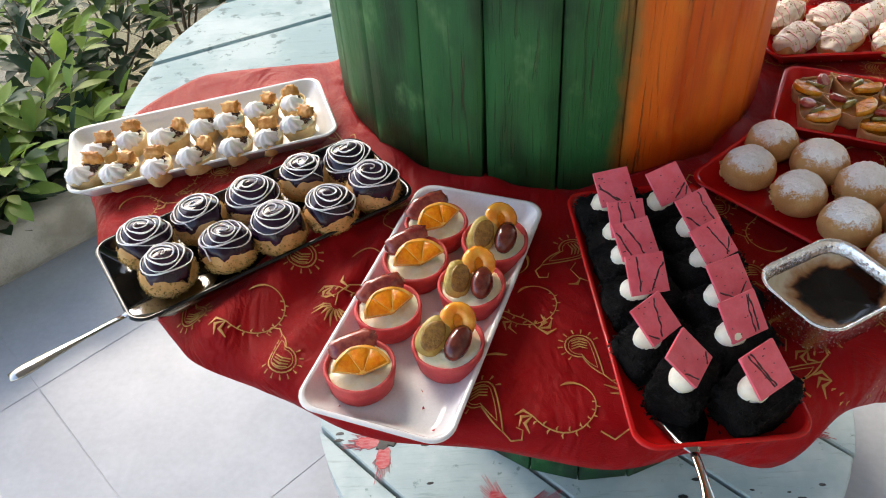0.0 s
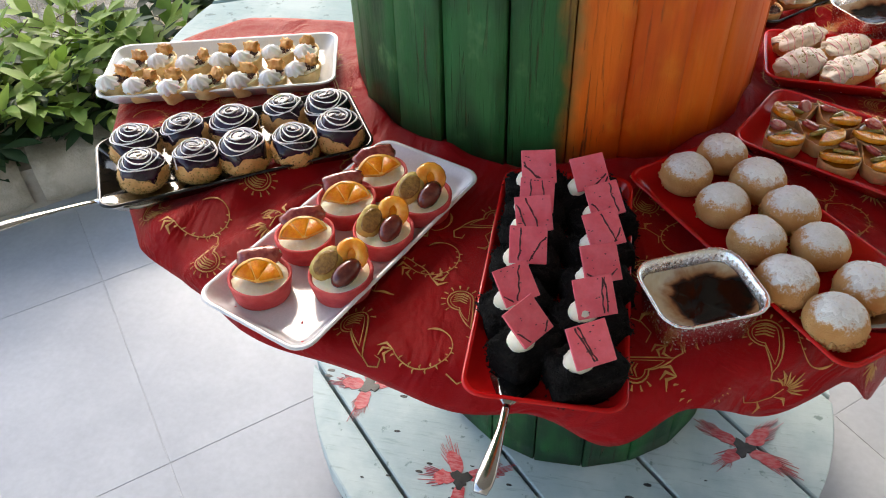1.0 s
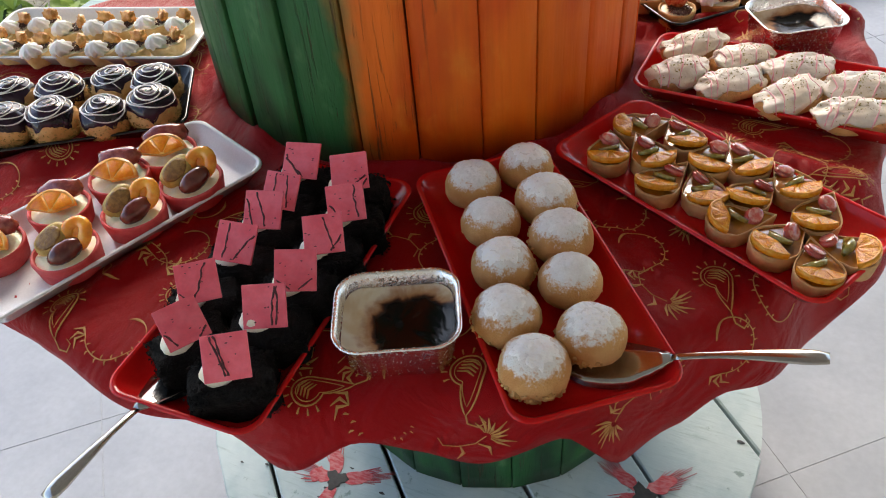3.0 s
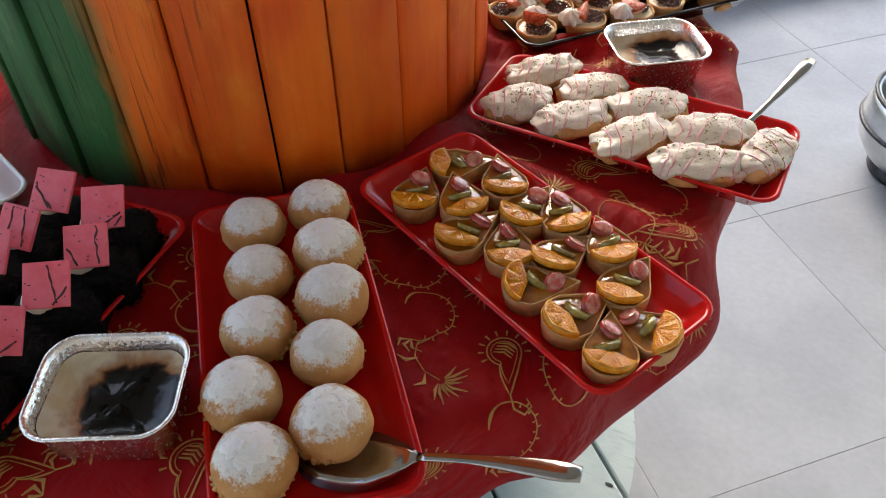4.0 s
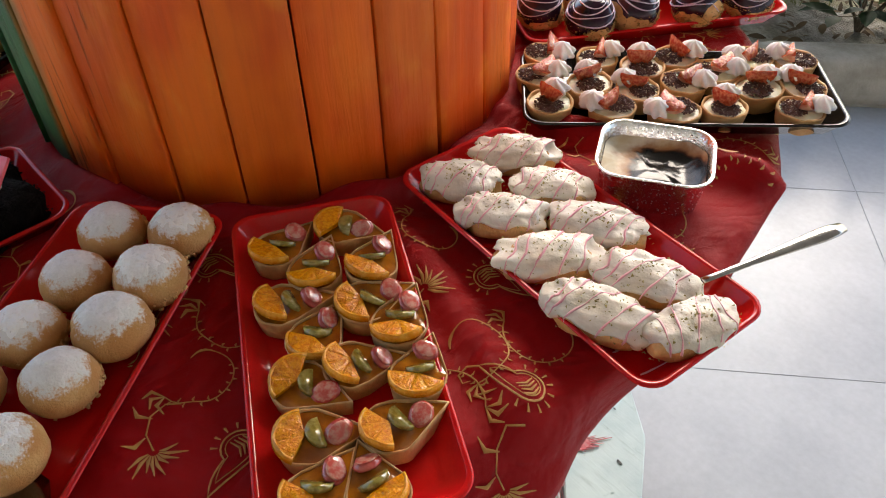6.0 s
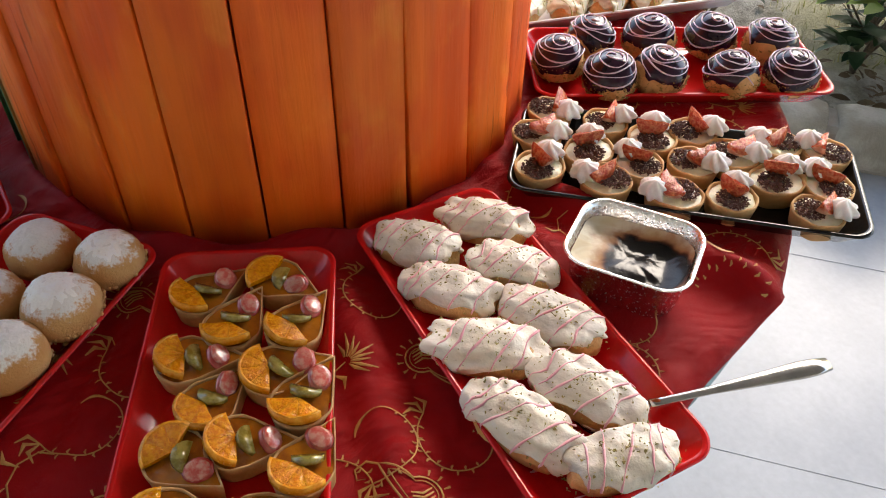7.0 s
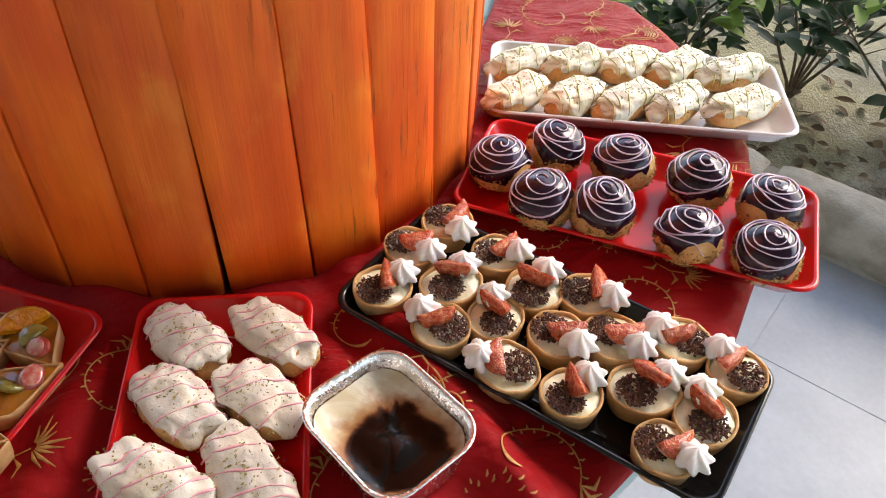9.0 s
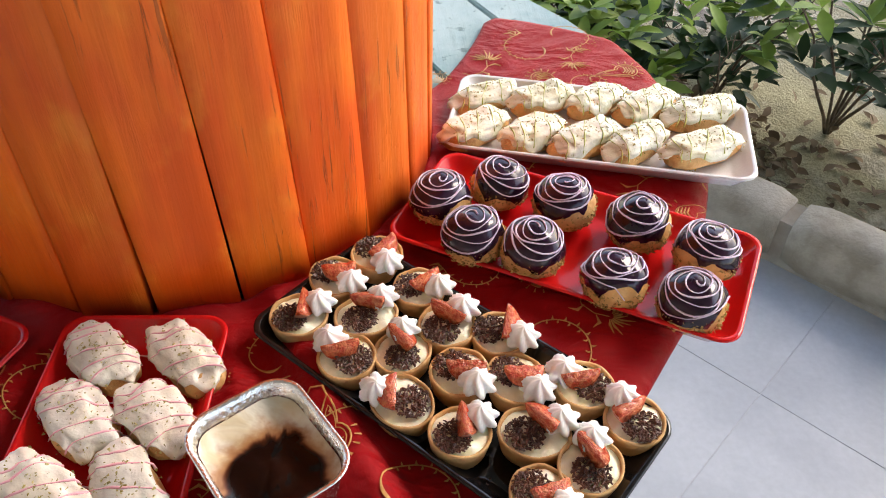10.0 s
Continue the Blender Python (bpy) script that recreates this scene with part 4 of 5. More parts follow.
def filling(outline, s, z, dome, seed, rough=0.002):
    rings = []
    for k in range(7):
        f = max(k / 6, 0.02)
        rings.append([(x * s * f, y * s * f, z + dome * (1 - f * f) + rough * noise.noise(Vector((x * f * 90, y * f * 90, seed)))) for x, y in outline])
    return smooth(loft(rings[::-1], True, False, True), 80)


def petal_tart(seed):
    ob = empty("petal_tart")
    tagged(ob, "petal-shaped tart with amber glaze, orange, kiwi and grape", "tart")
    line = petal()
    part("crust", shell(line, 0.0195, 0.0028, 0, 0.90, seed), SHORT, ob)
    part("glaze", filling(line, 0.93, 0.0175, 0.0015, seed, 0.0012), GLAZE, ob, "shiny amber glaze")
    j = lambda s=4: random.uniform(-s, s)
    orange_slice(ob, pose(-0.0125 + 0.0004 * j(), 0.0006 * j(), 0.0192, j(6), -15 + j(6), 180 + j(20)), 0.0230, 150 + 5 * j(), 0.0058, WET_FLESH, WET_FLESH, WET_RIND)
    k = part("kiwi_slice", smooth(slab([(0.0122 * math.cos(radians(20 * i)), 0.0122 * math.sin(radians(20 * i))) for i in range(10)], 0, 0.0040), 40), KIWI, ob, "half slice of kiwi")
    k.matrix_basis = pose(-0.003 + 0.0004 * j(), 0.001 * seed % 0.004, 0.0180, 34 + 3 * j(), 0, 96 + j(30))
    g = part("grape_half", smooth(lump((0.0115, 0.0092, 0.0046), seed, 0.12, 2, 9, 18), 80), GRAPE, ob, "glazed red grape half")
    g.matrix_basis = pose(0.0125 + 0.0005 * j(), 0.0004 * j(), 0.0200, 18 + 6 * j(), 5 * j(), 80 + 12 * j())
    c = part("cut_face", smooth(lump((0.0096, 0.0076, 0.0012), seed, 0.12, 2, 6, 16), 70), GRAPE_CUT, g, "pale translucent cut face")
    c.matrix_basis = pose(0, 0, 0.0038)
    return ob


place([petal_tart(i) for i in range(5)],
      [(0.500, 0.874, 102), (0.525, 0.933, 32), (0.543, 0.882, 127), (0.571, 0.926, 120), (0.571, 0.840, 62), (0.612, 0.895, 78), (0.610, 0.839, 114), (0.643, 0.901, 123), (0.655, 0.800, 27), (0.662, 0.846, 62), (0.695, 0.878, 125), (0.696, 0.782, 58), (0.728, 0.836, 75), (0.731, 0.759, 105), (0.751, 0.787, 162)],
      "petal tarts on the red tray", scale=(1.0, 1.06))


# ---- eclairs ----
def eclair(seed, icing, line, colour, green):
    at = form((0.046, 0.0215, 0.0185), seed + 60, 0.14, 2.0, 0.80, None, 0.03, 2.6)
    ob = empty("eclair")
    tagged(ob, "plump eclair in bumpy white icing with " + colour + " drizzle and pistachio", "eclair")
    part("choux", body_of(at, 11, 30), CHOUX, ob)
    base = form((0.046, 0.0215, 0.0185), seed + 60, 0.14, 2.0, 0.80, None, 0.03, 2.6)

    def knobbly(d, s=1.0):
        q = Vector((d.x * 2.3, d.y, d.z))
        return base(d, s * (1.01 + 0.10 * noise.noise(q * 2.0 + Vector((seed, 3, 0))) + 0.02 * noise.noise(q * 5.0 + Vector((0, seed, 7)))))

    reach = lambda t: radians(76 + 12 * math.sin(3 * t + seed) + 10 * math.sin(7 * t + seed * 2))
    part("icing", cap_of(knobbly, reach, 1.07, 22, 84), icing, ob, "thick lumpy white icing")
    for k in range(5):
        x = -0.034 + 0.0165 * k + 0.003 * math.sin(seed + k)
        pts = []
        for i in range(13):
            a = radians(-78 + 13 * i)
            d = Vector(((x + 0.012 * math.sin(a)) / 0.047, math.sin(a) * 0.85, math.cos(a))).normalized()
            pts.append(knobbly(d, 1.085))
        bm = tube(pts, [(0.00065 if green else 0.00085) + 0.0004 * math.sin(i * 1.1 + k + seed) for i in range(13)], 5, None, 0.6)
        part("drizzle_line", smooth(bm, 80), line, ob)
    rng = random.Random(seed)
    spots = [knobbly(toward(abs(rng.gauss(0, 0.9)), rng.uniform(0, 6.3)), 1.073) for _ in range(190 if not green else 230)]
    tagged(part("pistachio_dust", crumbs(spots, 0.0015, seed), PISTACHIO, ob, "fine green pistachio crumbs"), kind="stuff")
    return ob


def place_long(kinds, spots, group):
    used = set()
    for i, (x, y, a, length) in enumerate(spots):
        k = kinds[i % len(kinds)]
        o = copy_thing(k, Matrix()) if k in used else k
        used.add(k)
        s = length / 0.098
        o.matrix_basis = pose(x, y, BASE - 0.001, random.uniform(-5, 5), random.uniform(-2, 2), a) @ Matrix.Diagonal((s, random.uniform(1.04, 1.14), random.uniform(0.98, 1.08), 1))
        o["group"] = group


place_long([eclair(i, ICING, PINK_LINE, "pink", False) for i in range(4)],
           [(0.541, 1.057, 42, 0.088), (0.546, 1.130, 38, 0.094), (0.610, 1.114, 42, 0.088), (0.607, 1.051, 40, 0.092), (0.677, 1.108, 30, 0.100), (0.674, 1.043, 52, 0.102), (0.751, 1.087, 24, 0.102), (0.750, 1.026, 21, 0.102), (0.814, 1.070, 76, 0.092)], "eclairs on the red tray")
place_long([eclair(i + 5, PALE_ICING, GREEN_LINE, "green", True) for i in range(4)],
           [(0.136, 1.442, 114, 0.100), (0.144, 1.515, 114, 0.095), (0.152, 1.585, 118, 0.098), (0.166, 1.645, 120, 0.102), (0.187, 1.708, 108, 0.110), (0.206, 1.422, 124, 0.100), (0.220, 1.490, 117, 0.096), (0.236, 1.550, 118, 0.108), (0.250, 1.608, 124, 0.100), (0.262, 1.688, 110, 0.112)], "pale eclairs on the white tray")


# ---- fig tartlets ----
def fruit_wedge(length, radius, span, seed, bm=None, shrink=1.0):
    """A wedge cut from a round fruit, its tips along x, its cut faces meeting along the x axis."""
    rings = []
    for k in range(11):
        f = -0.97 + 1.94 * k / 10
        r = radius * math.sqrt(1 - f * f) * (1 + 0.10 * noise.noise(Vector((k * 0.4, seed, 1))))
        arc = [radians(90 - span / 2 + span * i / 8) for i in range(9)]
        rings.append([(f * length, 0, 0.0006 * math.sin(k * 1.7 + seed))] + [(f * length, r * math.cos(a) * shrink, r * math.sin(a) * shrink) for a in arc])
    return loft(rings, True, True, True, bm)


def fig_tartlet(seed, long):
    ob = empty("fig_tartlet")
    tagged(ob, "small pale tartlet with cream, chocolate shavings, fig and meringue", "tartlet")
    line = [(0.0245 * long * math.cos(2 * math.pi * i / 32), 0.0245 * math.sin(2 * math.pi * i / 32)) for i in range(32)]
    part("crust", shell(line, 0.0205, 0.0030, 0, 0.84, seed), SHORT, ob)
    part("cream", filling(line, 0.92, 0.0170, 0.004, seed, 0.003), CREAM, ob, "pale cream filling")
    s = part("shaved_chocolate", shavings(230, 0.0148, 0.0206, seed, 0.0034), SHAVING, ob, "dark chocolate shavings")
    s.matrix_basis = pose(-0.0060 * long, -0.0045, 0.0)
    s["kind"] = "stuff"
    w = part("fig_wedge", smooth(fruit_wedge(0.0160, 0.0170, 58, seed), 35), FIG_RED, ob, "red fig wedge with seeds")
    w.matrix_basis = pose(0.002, 0.004, 0.0360, 158 + 22 * math.sin(seed * 3), 8 * math.sin(seed * 5), 100 + 40 * math.sin(seed * 2))
    bm = bmesh.new()
    loft([[(0.0163 * f, 0.0175 * math.sqrt(1 - f * f) * math.cos(a), 0.0175 * math.sqrt(1 - f * f) * math.sin(a)) for a in [radians(60 + 7.5 * i) for i in range(9)]] for f in [-0.95 + 0.19 * k for k in range(11)]], False, bm=bm)
    part("rind", smooth(bm, 70), FIG_PINK, w, "pinkish fig rind")
    star(ob, pose(0.0160 * long, 0.0100, 0.0195, 0, 6, 30 * seed), 0.0134, 0.0165, 7, seed)
    return ob


place([fig_tartlet(1, 1.0), fig_tartlet(2, 1.12), fig_tartlet(3, 1.05), fig_tartlet(4, 1.18), fig_tartlet(5, 1.0)],
      [(0.427, 1.297, 357), (0.456, 1.257, 19), (0.504, 1.224, 85), (0.509, 1.286, 109), (0.475, 1.337, 44), (0.526, 1.360, 101), (0.554, 1.318, 145), (0.557, 1.269, 189), (0.607, 1.315, 216), (0.581, 1.366, 6), (0.540, 1.407, 29), (0.591, 1.414, 13), (0.642, 1.360, 91), (0.646, 1.421, 76), (0.602, 1.471, 200), (0.640, 1.505, 166), (0.679, 1.459, 137), (0.701, 1.417, 18)], "fig tartlets on the black tray", scale=(1.03, 1.12))


# ---- meringue boats ----
def meringue_boat(seed):
    ob = empty("meringue_boat")
    tagged(ob, "little fluted pastry boat with meringue and caramel biscuit", "pastry boat")
    line = boat(0.054, 0.038)
    part("crust", shell(line, 0.020, 0.0030, 0.035, 0.74, seed), BUTTER, ob)
    part("filling", filling(line, 0.92, 0.0165, 0.003, seed, 0.003), CREAM, ob, "pale filling")
    s = part("shaved_chocolate", shavings(110, 0.012, 0.0198, seed, 0.0036), SHAVING, ob, "brown chocolate shavings")
    s.matrix_basis = pose(0.005, 0.0, 0.0)
    s["kind"] = "stuff"
    star(ob, pose(-0.013, 0.0, 0.0185, 0, -6, 20 * seed), 0.0140, 0.0175, 8, seed)
    b = part("caramel_biscuit", smooth(lump((0.0050, 0.0110, 0.0078), seed, 0.6, 3.2, 12, 26, 0.7), 50), WAFER, ob, "browned caramel biscuit piece")
    b.matrix_basis = pose(0.0145, 0.001, 0.0265, 8 * math.sin(seed * 5), 24, 24 * math.sin(seed * 3))
    return ob


BOATS = [(-0.433, 0.893), (-0.397, 0.916), (-0.342, 0.915), (-0.303, 0.934), (-0.268, 0.944), (-0.226, 0.967), (-0.187, 0.979), (-0.436, 0.846), (-0.392, 0.843), (-0.347, 0.850), (-0.298, 0.866), (-0.250, 0.884), (-0.209, 0.900), (-0.170, 0.925)]
place([meringue_boat(i) for i in range(4)], [(x, y, 76 + 24 * math.sin(i * 2.3)) for i, (x, y) in enumerate(BOATS)], "meringue boats on the white tray", scale=(1.02, 1.10))


# ---- foil dishes of burnt custard ----
def foil_dish(x, y, angle, label):
    ob = empty("foil_dish", pose(x, y, TABLE + 0.002, 0, 0, angle))
    tagged(ob, label, "foil dish")
    ob.scale = (0.97, 1.02, 1.06)

    def ring(L, W, r, z, crimp=0.0, seg=12):
        pts = oblong(L, W, r, z, seg)
        out = []
        n = len(pts)
        for i in range(n):
            a, b = Vector(pts[i]), Vector(pts[(i + 1) % n])
            m = max(1, round((b - a).length / 0.0035))
            out += [a.lerp(b, k / m) for k in range(m)]
        q = []
        for i, p in enumerate(out):
            s = crimp * (i % 2)
            d = Vector((p.x, p.y, 0)).normalized()
            q.append(tuple(p - d * s))
        return q
    n0 = None
    rows = []
    for L, W, r, z, c in ((0.096, 0.074, 0.020, 0.0, 0.0), (0.099, 0.077, 0.021, 0.002, 0.0008), (0.111, 0.089, 0.024, 0.040, 0.0012), (0.112, 0.090, 0.024, 0.0425, 0.0), (0.119, 0.097, 0.027, 0.0430, 0.0009),
                          (0.1195, 0.0975, 0.027, 0.0448, 0.0), (0.117, 0.095, 0.026, 0.0455, 0.0), (0.111, 0.089, 0.024, 0.0440, 0.0), (0.107, 0.085, 0.022, 0.030, 0.0010)):
        pts = ring(L, W, r, z, c)
        n0 = n0 or len(pts)
        rows.append([pts[int(i * len(pts) / n0) % len(pts)] for i in range(n0)])
    part("foil_case", smooth(loft(rows, True, True, False), 35), FOIL, ob, "crimped silver foil case")
    rings = []
    line = oblong(0.1055, 0.0835, 0.022, 0, 8)
    for k in range(10):
        f = max(k / 9, 0.02)
        rings.append([(px * f, py * f, 0.0245 + 0.007 * f ** 6 + 0.003 * noise.noise(Vector((px * f * 45, py * f * 45, x * 9))) + 0.0012 * noise.noise(Vector((px * f * 140, py * f * 140, 3)))) for px, py, _ in line])
    part("custard", smooth(loft(rings[::-1], True, False, True), 80), CUSTARD, ob, "baked custard scorched black to one side")
    return ob


foil_dish(0.392, 0.549, 25.7, "foil dish of baked custard burnt dark on top")
foil_dish(0.660, 1.211, 33, "foil dish of scorched milk pudding on the cloth")


# ---- serving spatulas ----
def spatula(tip, mid, neck, toe, wide, label):
    ob = empty("cake_server")
    tagged(ob, label, "cake server")
    a, b, c, e = Vector(tip), Vector(mid), Vector(neck), Vector(toe)
    pts = []
    for i in range(15):
        t = i / 14
        pts.append((1 - t) ** 2 * a + 2 * t * (1 - t) * b + t * t * c)
    rad = [0.0038 + 0.0060 * max(0, 1 - i / 9) * min(1, (i + 1.0) / 2.5) for i in range(15)]
    part("handle", smooth(tube(pts, rad, 10, None, 0.35), 70), STEEL, ob)
    d = (e - c)
    side = d.cross(Vector((0, 0, 1))).normalized()
    rings = []
    for i in range(9):
        t = i / 8
        w = wide * (0.16 + 0.84 * min(1, t * 2.6) ** 0.8) * (1 - 0.75 * max(0, (t - 0.65) / 0.35) ** 2)
        p = c + d * t
        p.z = c.z + (e.z - c.z) * min(1, t * 2.2)
        rings.append([p + side * w * s + Vector((0, 0, h)) for s, h in ((-1, 0.0), (-0.5, -0.0006), (0.5, -0.0006), (1, 0.0), (0.5, 0.0010), (-0.5, 0.0010))])
    part("blade", smooth(loft(rings, True, True, True), 50), STEEL, ob)
    return ob


spatula((-0.399, 0.499, 0.941), (-0.350, 0.535, 0.945), (-0.319, 0.585, 0.926), (-0.238, 0.660, 0.9085), 0.024, "steel cake server resting on the black tray's rim")
spatula((0.214, 0.290, 0.932), (0.222, 0.345, 0.936), (0.221, 0.386, 0.926), (0.224, 0.490, 0.9085), 0.024, "steel cake server under the black cakes")
spatula((0.745, 0.616, 0.955), (0.675, 0.610, 0.940), (0.629, 0.599, 0.926), (0.535, 0.573, 0.9085), 0.026, "steel cake server under the sugared buns")
spatula((0.836, 1.258, 0.938), (0.810, 1.180, 0.933), (0.787, 1.119, 0.926), (0.757, 1.070, 0.9090), 0.019, "steel serving spoon among the eclairs")


# ---- a metal planter beyond the table ----
planter = empty("planter", pose(1.285, 2.475, 0))
tagged(planter, "round silvery metal planter with a dark rim on the tiled floor", "planter")
RIM_DARK = surface("dark rubbed metal", (0.03, 0.03, 0.034), (0.06, 0.06, 0.065), 60, 0.4, metal=0.6)
TIN = surface("dull silvery metal", (0.50, 0.51, 0.52), (0.62, 0.63, 0.64), 14, 0.32, 300, 0.15, 0.001, metal=0.9)
part("foot", smooth(lathe([(0.128, 0.0), (0.135, 0.006), (0.132, 0.034), (0.120, 0.040)], 40, None, None, True, True), 50), RIM_DARK, planter)
part("bowl", smooth(lathe([(0.110, 0.036), (0.160, 0.060), (0.192, 0.110), (0.200, 0.165), (0.192, 0.215), (0.186, 0.240), (0.176, 0.240), (0.180, 0.200), (0.184, 0.160), (0.150, 0.080), (0.02, 0.070)], 48, None, None, True, True), 50), TIN, planter)
for r, z in ((0.187, 0.240), (0.2005, 0.160)):
    part("band", smooth(tube([(r * math.cos(radians(9 * k)), r * math.sin(radians(9 * k)), z) for k in range(41)], 0.006, 8), 80), RIM_DARK, planter)


# ---- gold embroidery that follows the cloth ----
def on_cloth(px, py):
    p = cloth_at(px, py)
    e = 0.004
    u = cloth_at(px + e, py) - p
    v = cloth_at(px, py + e) - p
    nrm = u.cross(v)
    nrm = nrm.normalized() if nrm.length > 1e-9 else Vector((0, 0, 1))
    return p + nrm * 0.0009, nrm


def thread(bm, pts, width):
    """A raised ribbon of stitches along a line of the flat cloth."""
    rows = []
    n = len(pts)
    for i, (x, y) in enumerate(pts):
        a, b = pts[max(i - 1, 0)], pts[min(i + 1, n - 1)]
        dx, dy = b[0] - a[0], b[1] - a[1]
        k = math.hypot(dx, dy) or 1
        w = (width[i] if isinstance(width, list) else width) * 0.42
        ox, oy = -dy / k * w, dx / k * w
        rows.append([on_cloth(x + ox, y + oy)[0], on_cloth(x, y)[0] + on_cloth(x, y)[1] * 0.0006, on_cloth(x - ox, y - oy)[0]])
    loft(rows, closed=False, bm=bm)


def motif(bm, kind, cx, cy, turn_, s):
    ca, sa = math.cos(turn_), math.sin(turn_)

    def put_line(pts, w):
        flat = [(cx + s * (x * ca - y * sa), cy + s * (x * sa + y * ca)) for x, y in pts]
        for fx, fy in flat:
            d = math.degrees(math.atan2(fy - DECK[1], fx - DECK[0]))
            if math.hypot(fx - DECK[0], fy - DECK[1]) > cloth_reach(d) - 0.004:
                return
        thread(bm, flat, [q * s for q in w] if isinstance(w, list) else w * s)

    if kind == 0:
        # paisley: a comma with a curled tail, an inner line, stitched filling and a fringe
        def comma(k, n=14):
            h = 0.0135 * k
            out = [(h * math.cos(radians(200 + 260 * i / n)), h * math.sin(radians(200 + 260 * i / n))) for i in range(n + 1)]

            def bend(p0, p1, p2):
                return [((1 - t) ** 2 * p0[0] + 2 * t * (1 - t) * p1[0] + t * t * p2[0], (1 - t) ** 2 * p0[1] + 2 * t * (1 - t) * p1[1] + t * t * p2[1]) for t in (0.2, 0.4, 0.6, 0.8, 1.0)]
            tip = (-1.5 * h, 2.5 * h)
            return out + bend(out[-1], (-0.6 * h, 1.9 * h), tip) + bend(tip, (-1.35 * h, 1.1 * h), out[0])
        put_line(comma(1.0), 0.0017)
        put_line(comma(0.76), 0.0010)
        for q in (-0.5, -0.15, 0.2, 0.55):
            put_line([(-0.0075, 0.009 * q - 0.002), (0.0, 0.009 * q - 0.0045), (0.0075, 0.009 * q - 0.001)], [0.0012, 0.0024, 0.0012])
        for i in range(9):
            t = radians(-150 + 26 * i)
            put_line([(0.0155 * math.cos(t), 0.0155 * math.sin(t)), (0.0205 * math.cos(t), 0.0205 * math.sin(t))], [0.0010, 0.0024])
        put_line([(-0.020, 0.033), (-0.027, 0.040), (-0.036, 0.038), (-0.037, 0.030), (-0.031, 0.028)], [0.0016, 0.0020, 0.0020, 0.0014, 0.0008])
    elif kind == 1:
        # fan flower on a stem
        for i in range(9):
            a = radians(18 + 18 * i)
            L = 0.021 + 0.004 * math.sin(i * 2.1)
            put_line([(0.004 * math.cos(a), 0.004 * math.sin(a)), (0.5 * L * math.cos(a), 0.5 * L * math.sin(a)), (L * math.cos(a + 0.15), L * math.sin(a + 0.15))], [0.0010, 0.0032, 0.0008])
        put_line([(0, 0), (0.002, -0.014), (-0.004, -0.028), (-0.016, -0.036), (-0.027, -0.031)], 0.0014)
        for x, y, a in ((0.003, -0.012, 0.6), (-0.005, -0.026, -0.4)):
            put_line([(x, y), (x + 0.010 * math.cos(a), y + 0.010 * math.sin(a)), (x + 0.016 * math.cos(a - 0.5), y + 0.016 * math.sin(a - 0.5))], [0.0008, 0.0044, 0.0008])
    else:
        # long scroll with beads and a curled bud
        pts = []
        for i in range(26):
            t = i / 25
            a = 0.6 + 4.6 * t
            r = 0.036 * (1 - 0.55 * t)
            pts.append((r * math.cos(a), r * math.sin(a)))
        put_line(pts, [0.0014] * 20 + [0.0020, 0.0028, 0.0034, 0.0030, 0.0020, 0.0010])
        for i in range(1, 15):
            x, y = pts[i]
            e = 1.07 if i % 2 else 0.93
            put_line([(x, y), (x * e + 0.001, y * e), (x * (2 * e - 1), y * (2 * e - 1))], [0.0008, 0.0022, 0.0008])
        x, y = pts[0]
        for a in (-0.5, 0.2, 0.9):
            put_line([(x, y), (x + 0.010 * math.cos(a), y + 0.010 * math.sin(a)), (x + 0.016 * math.cos(a + 0.6), y + 0.016 * math.sin(a + 0.6))], [0.0010, 0.0042, 0.0010])


bm = bmesh.new()
rng = random.Random(11)
step = 0.076
for iy in range(-9, 10):
    for ix in range(-9, 10):
        x = DECK[0] + (ix + 0.5 * (iy % 2)) * step + rng.uniform(-0.012, 0.012)
        y = DECK[1] + iy * step * 0.86 + rng.uniform(-0.012, 0.012)
        kind = (0, 2, 1, 2)[(ix + 2 * iy) % 4]
        turn_ = rng.choice((0, 1.57, 3.14, 4.7)) + rng.uniform(-0.5, 0.5)
        size = rng.uniform(1.0, 1.2)
        deg = math.degrees(math.atan2(y - DECK[1], x - DECK[0]))
        span = deg if deg <= CLOTH_TO else deg - 360
        r = math.hypot(x - DECK[0], y - DECK[1])
        dd = math.hypot(x - DRUM[0], y - DRUM[1])
        lo, hi = cloth_span(0.6)
        if dd < DRUM[2] + 0.045 or r > cloth_reach(deg) - 0.030 * size or not lo + 8 < span < hi - 8:
            continue
        motif(bm, kind, x, y, turn_, size)
part("embroidery", smooth(bm, 80), GOLD, cloth, "raised gold paisleys, flowers and scrolls")


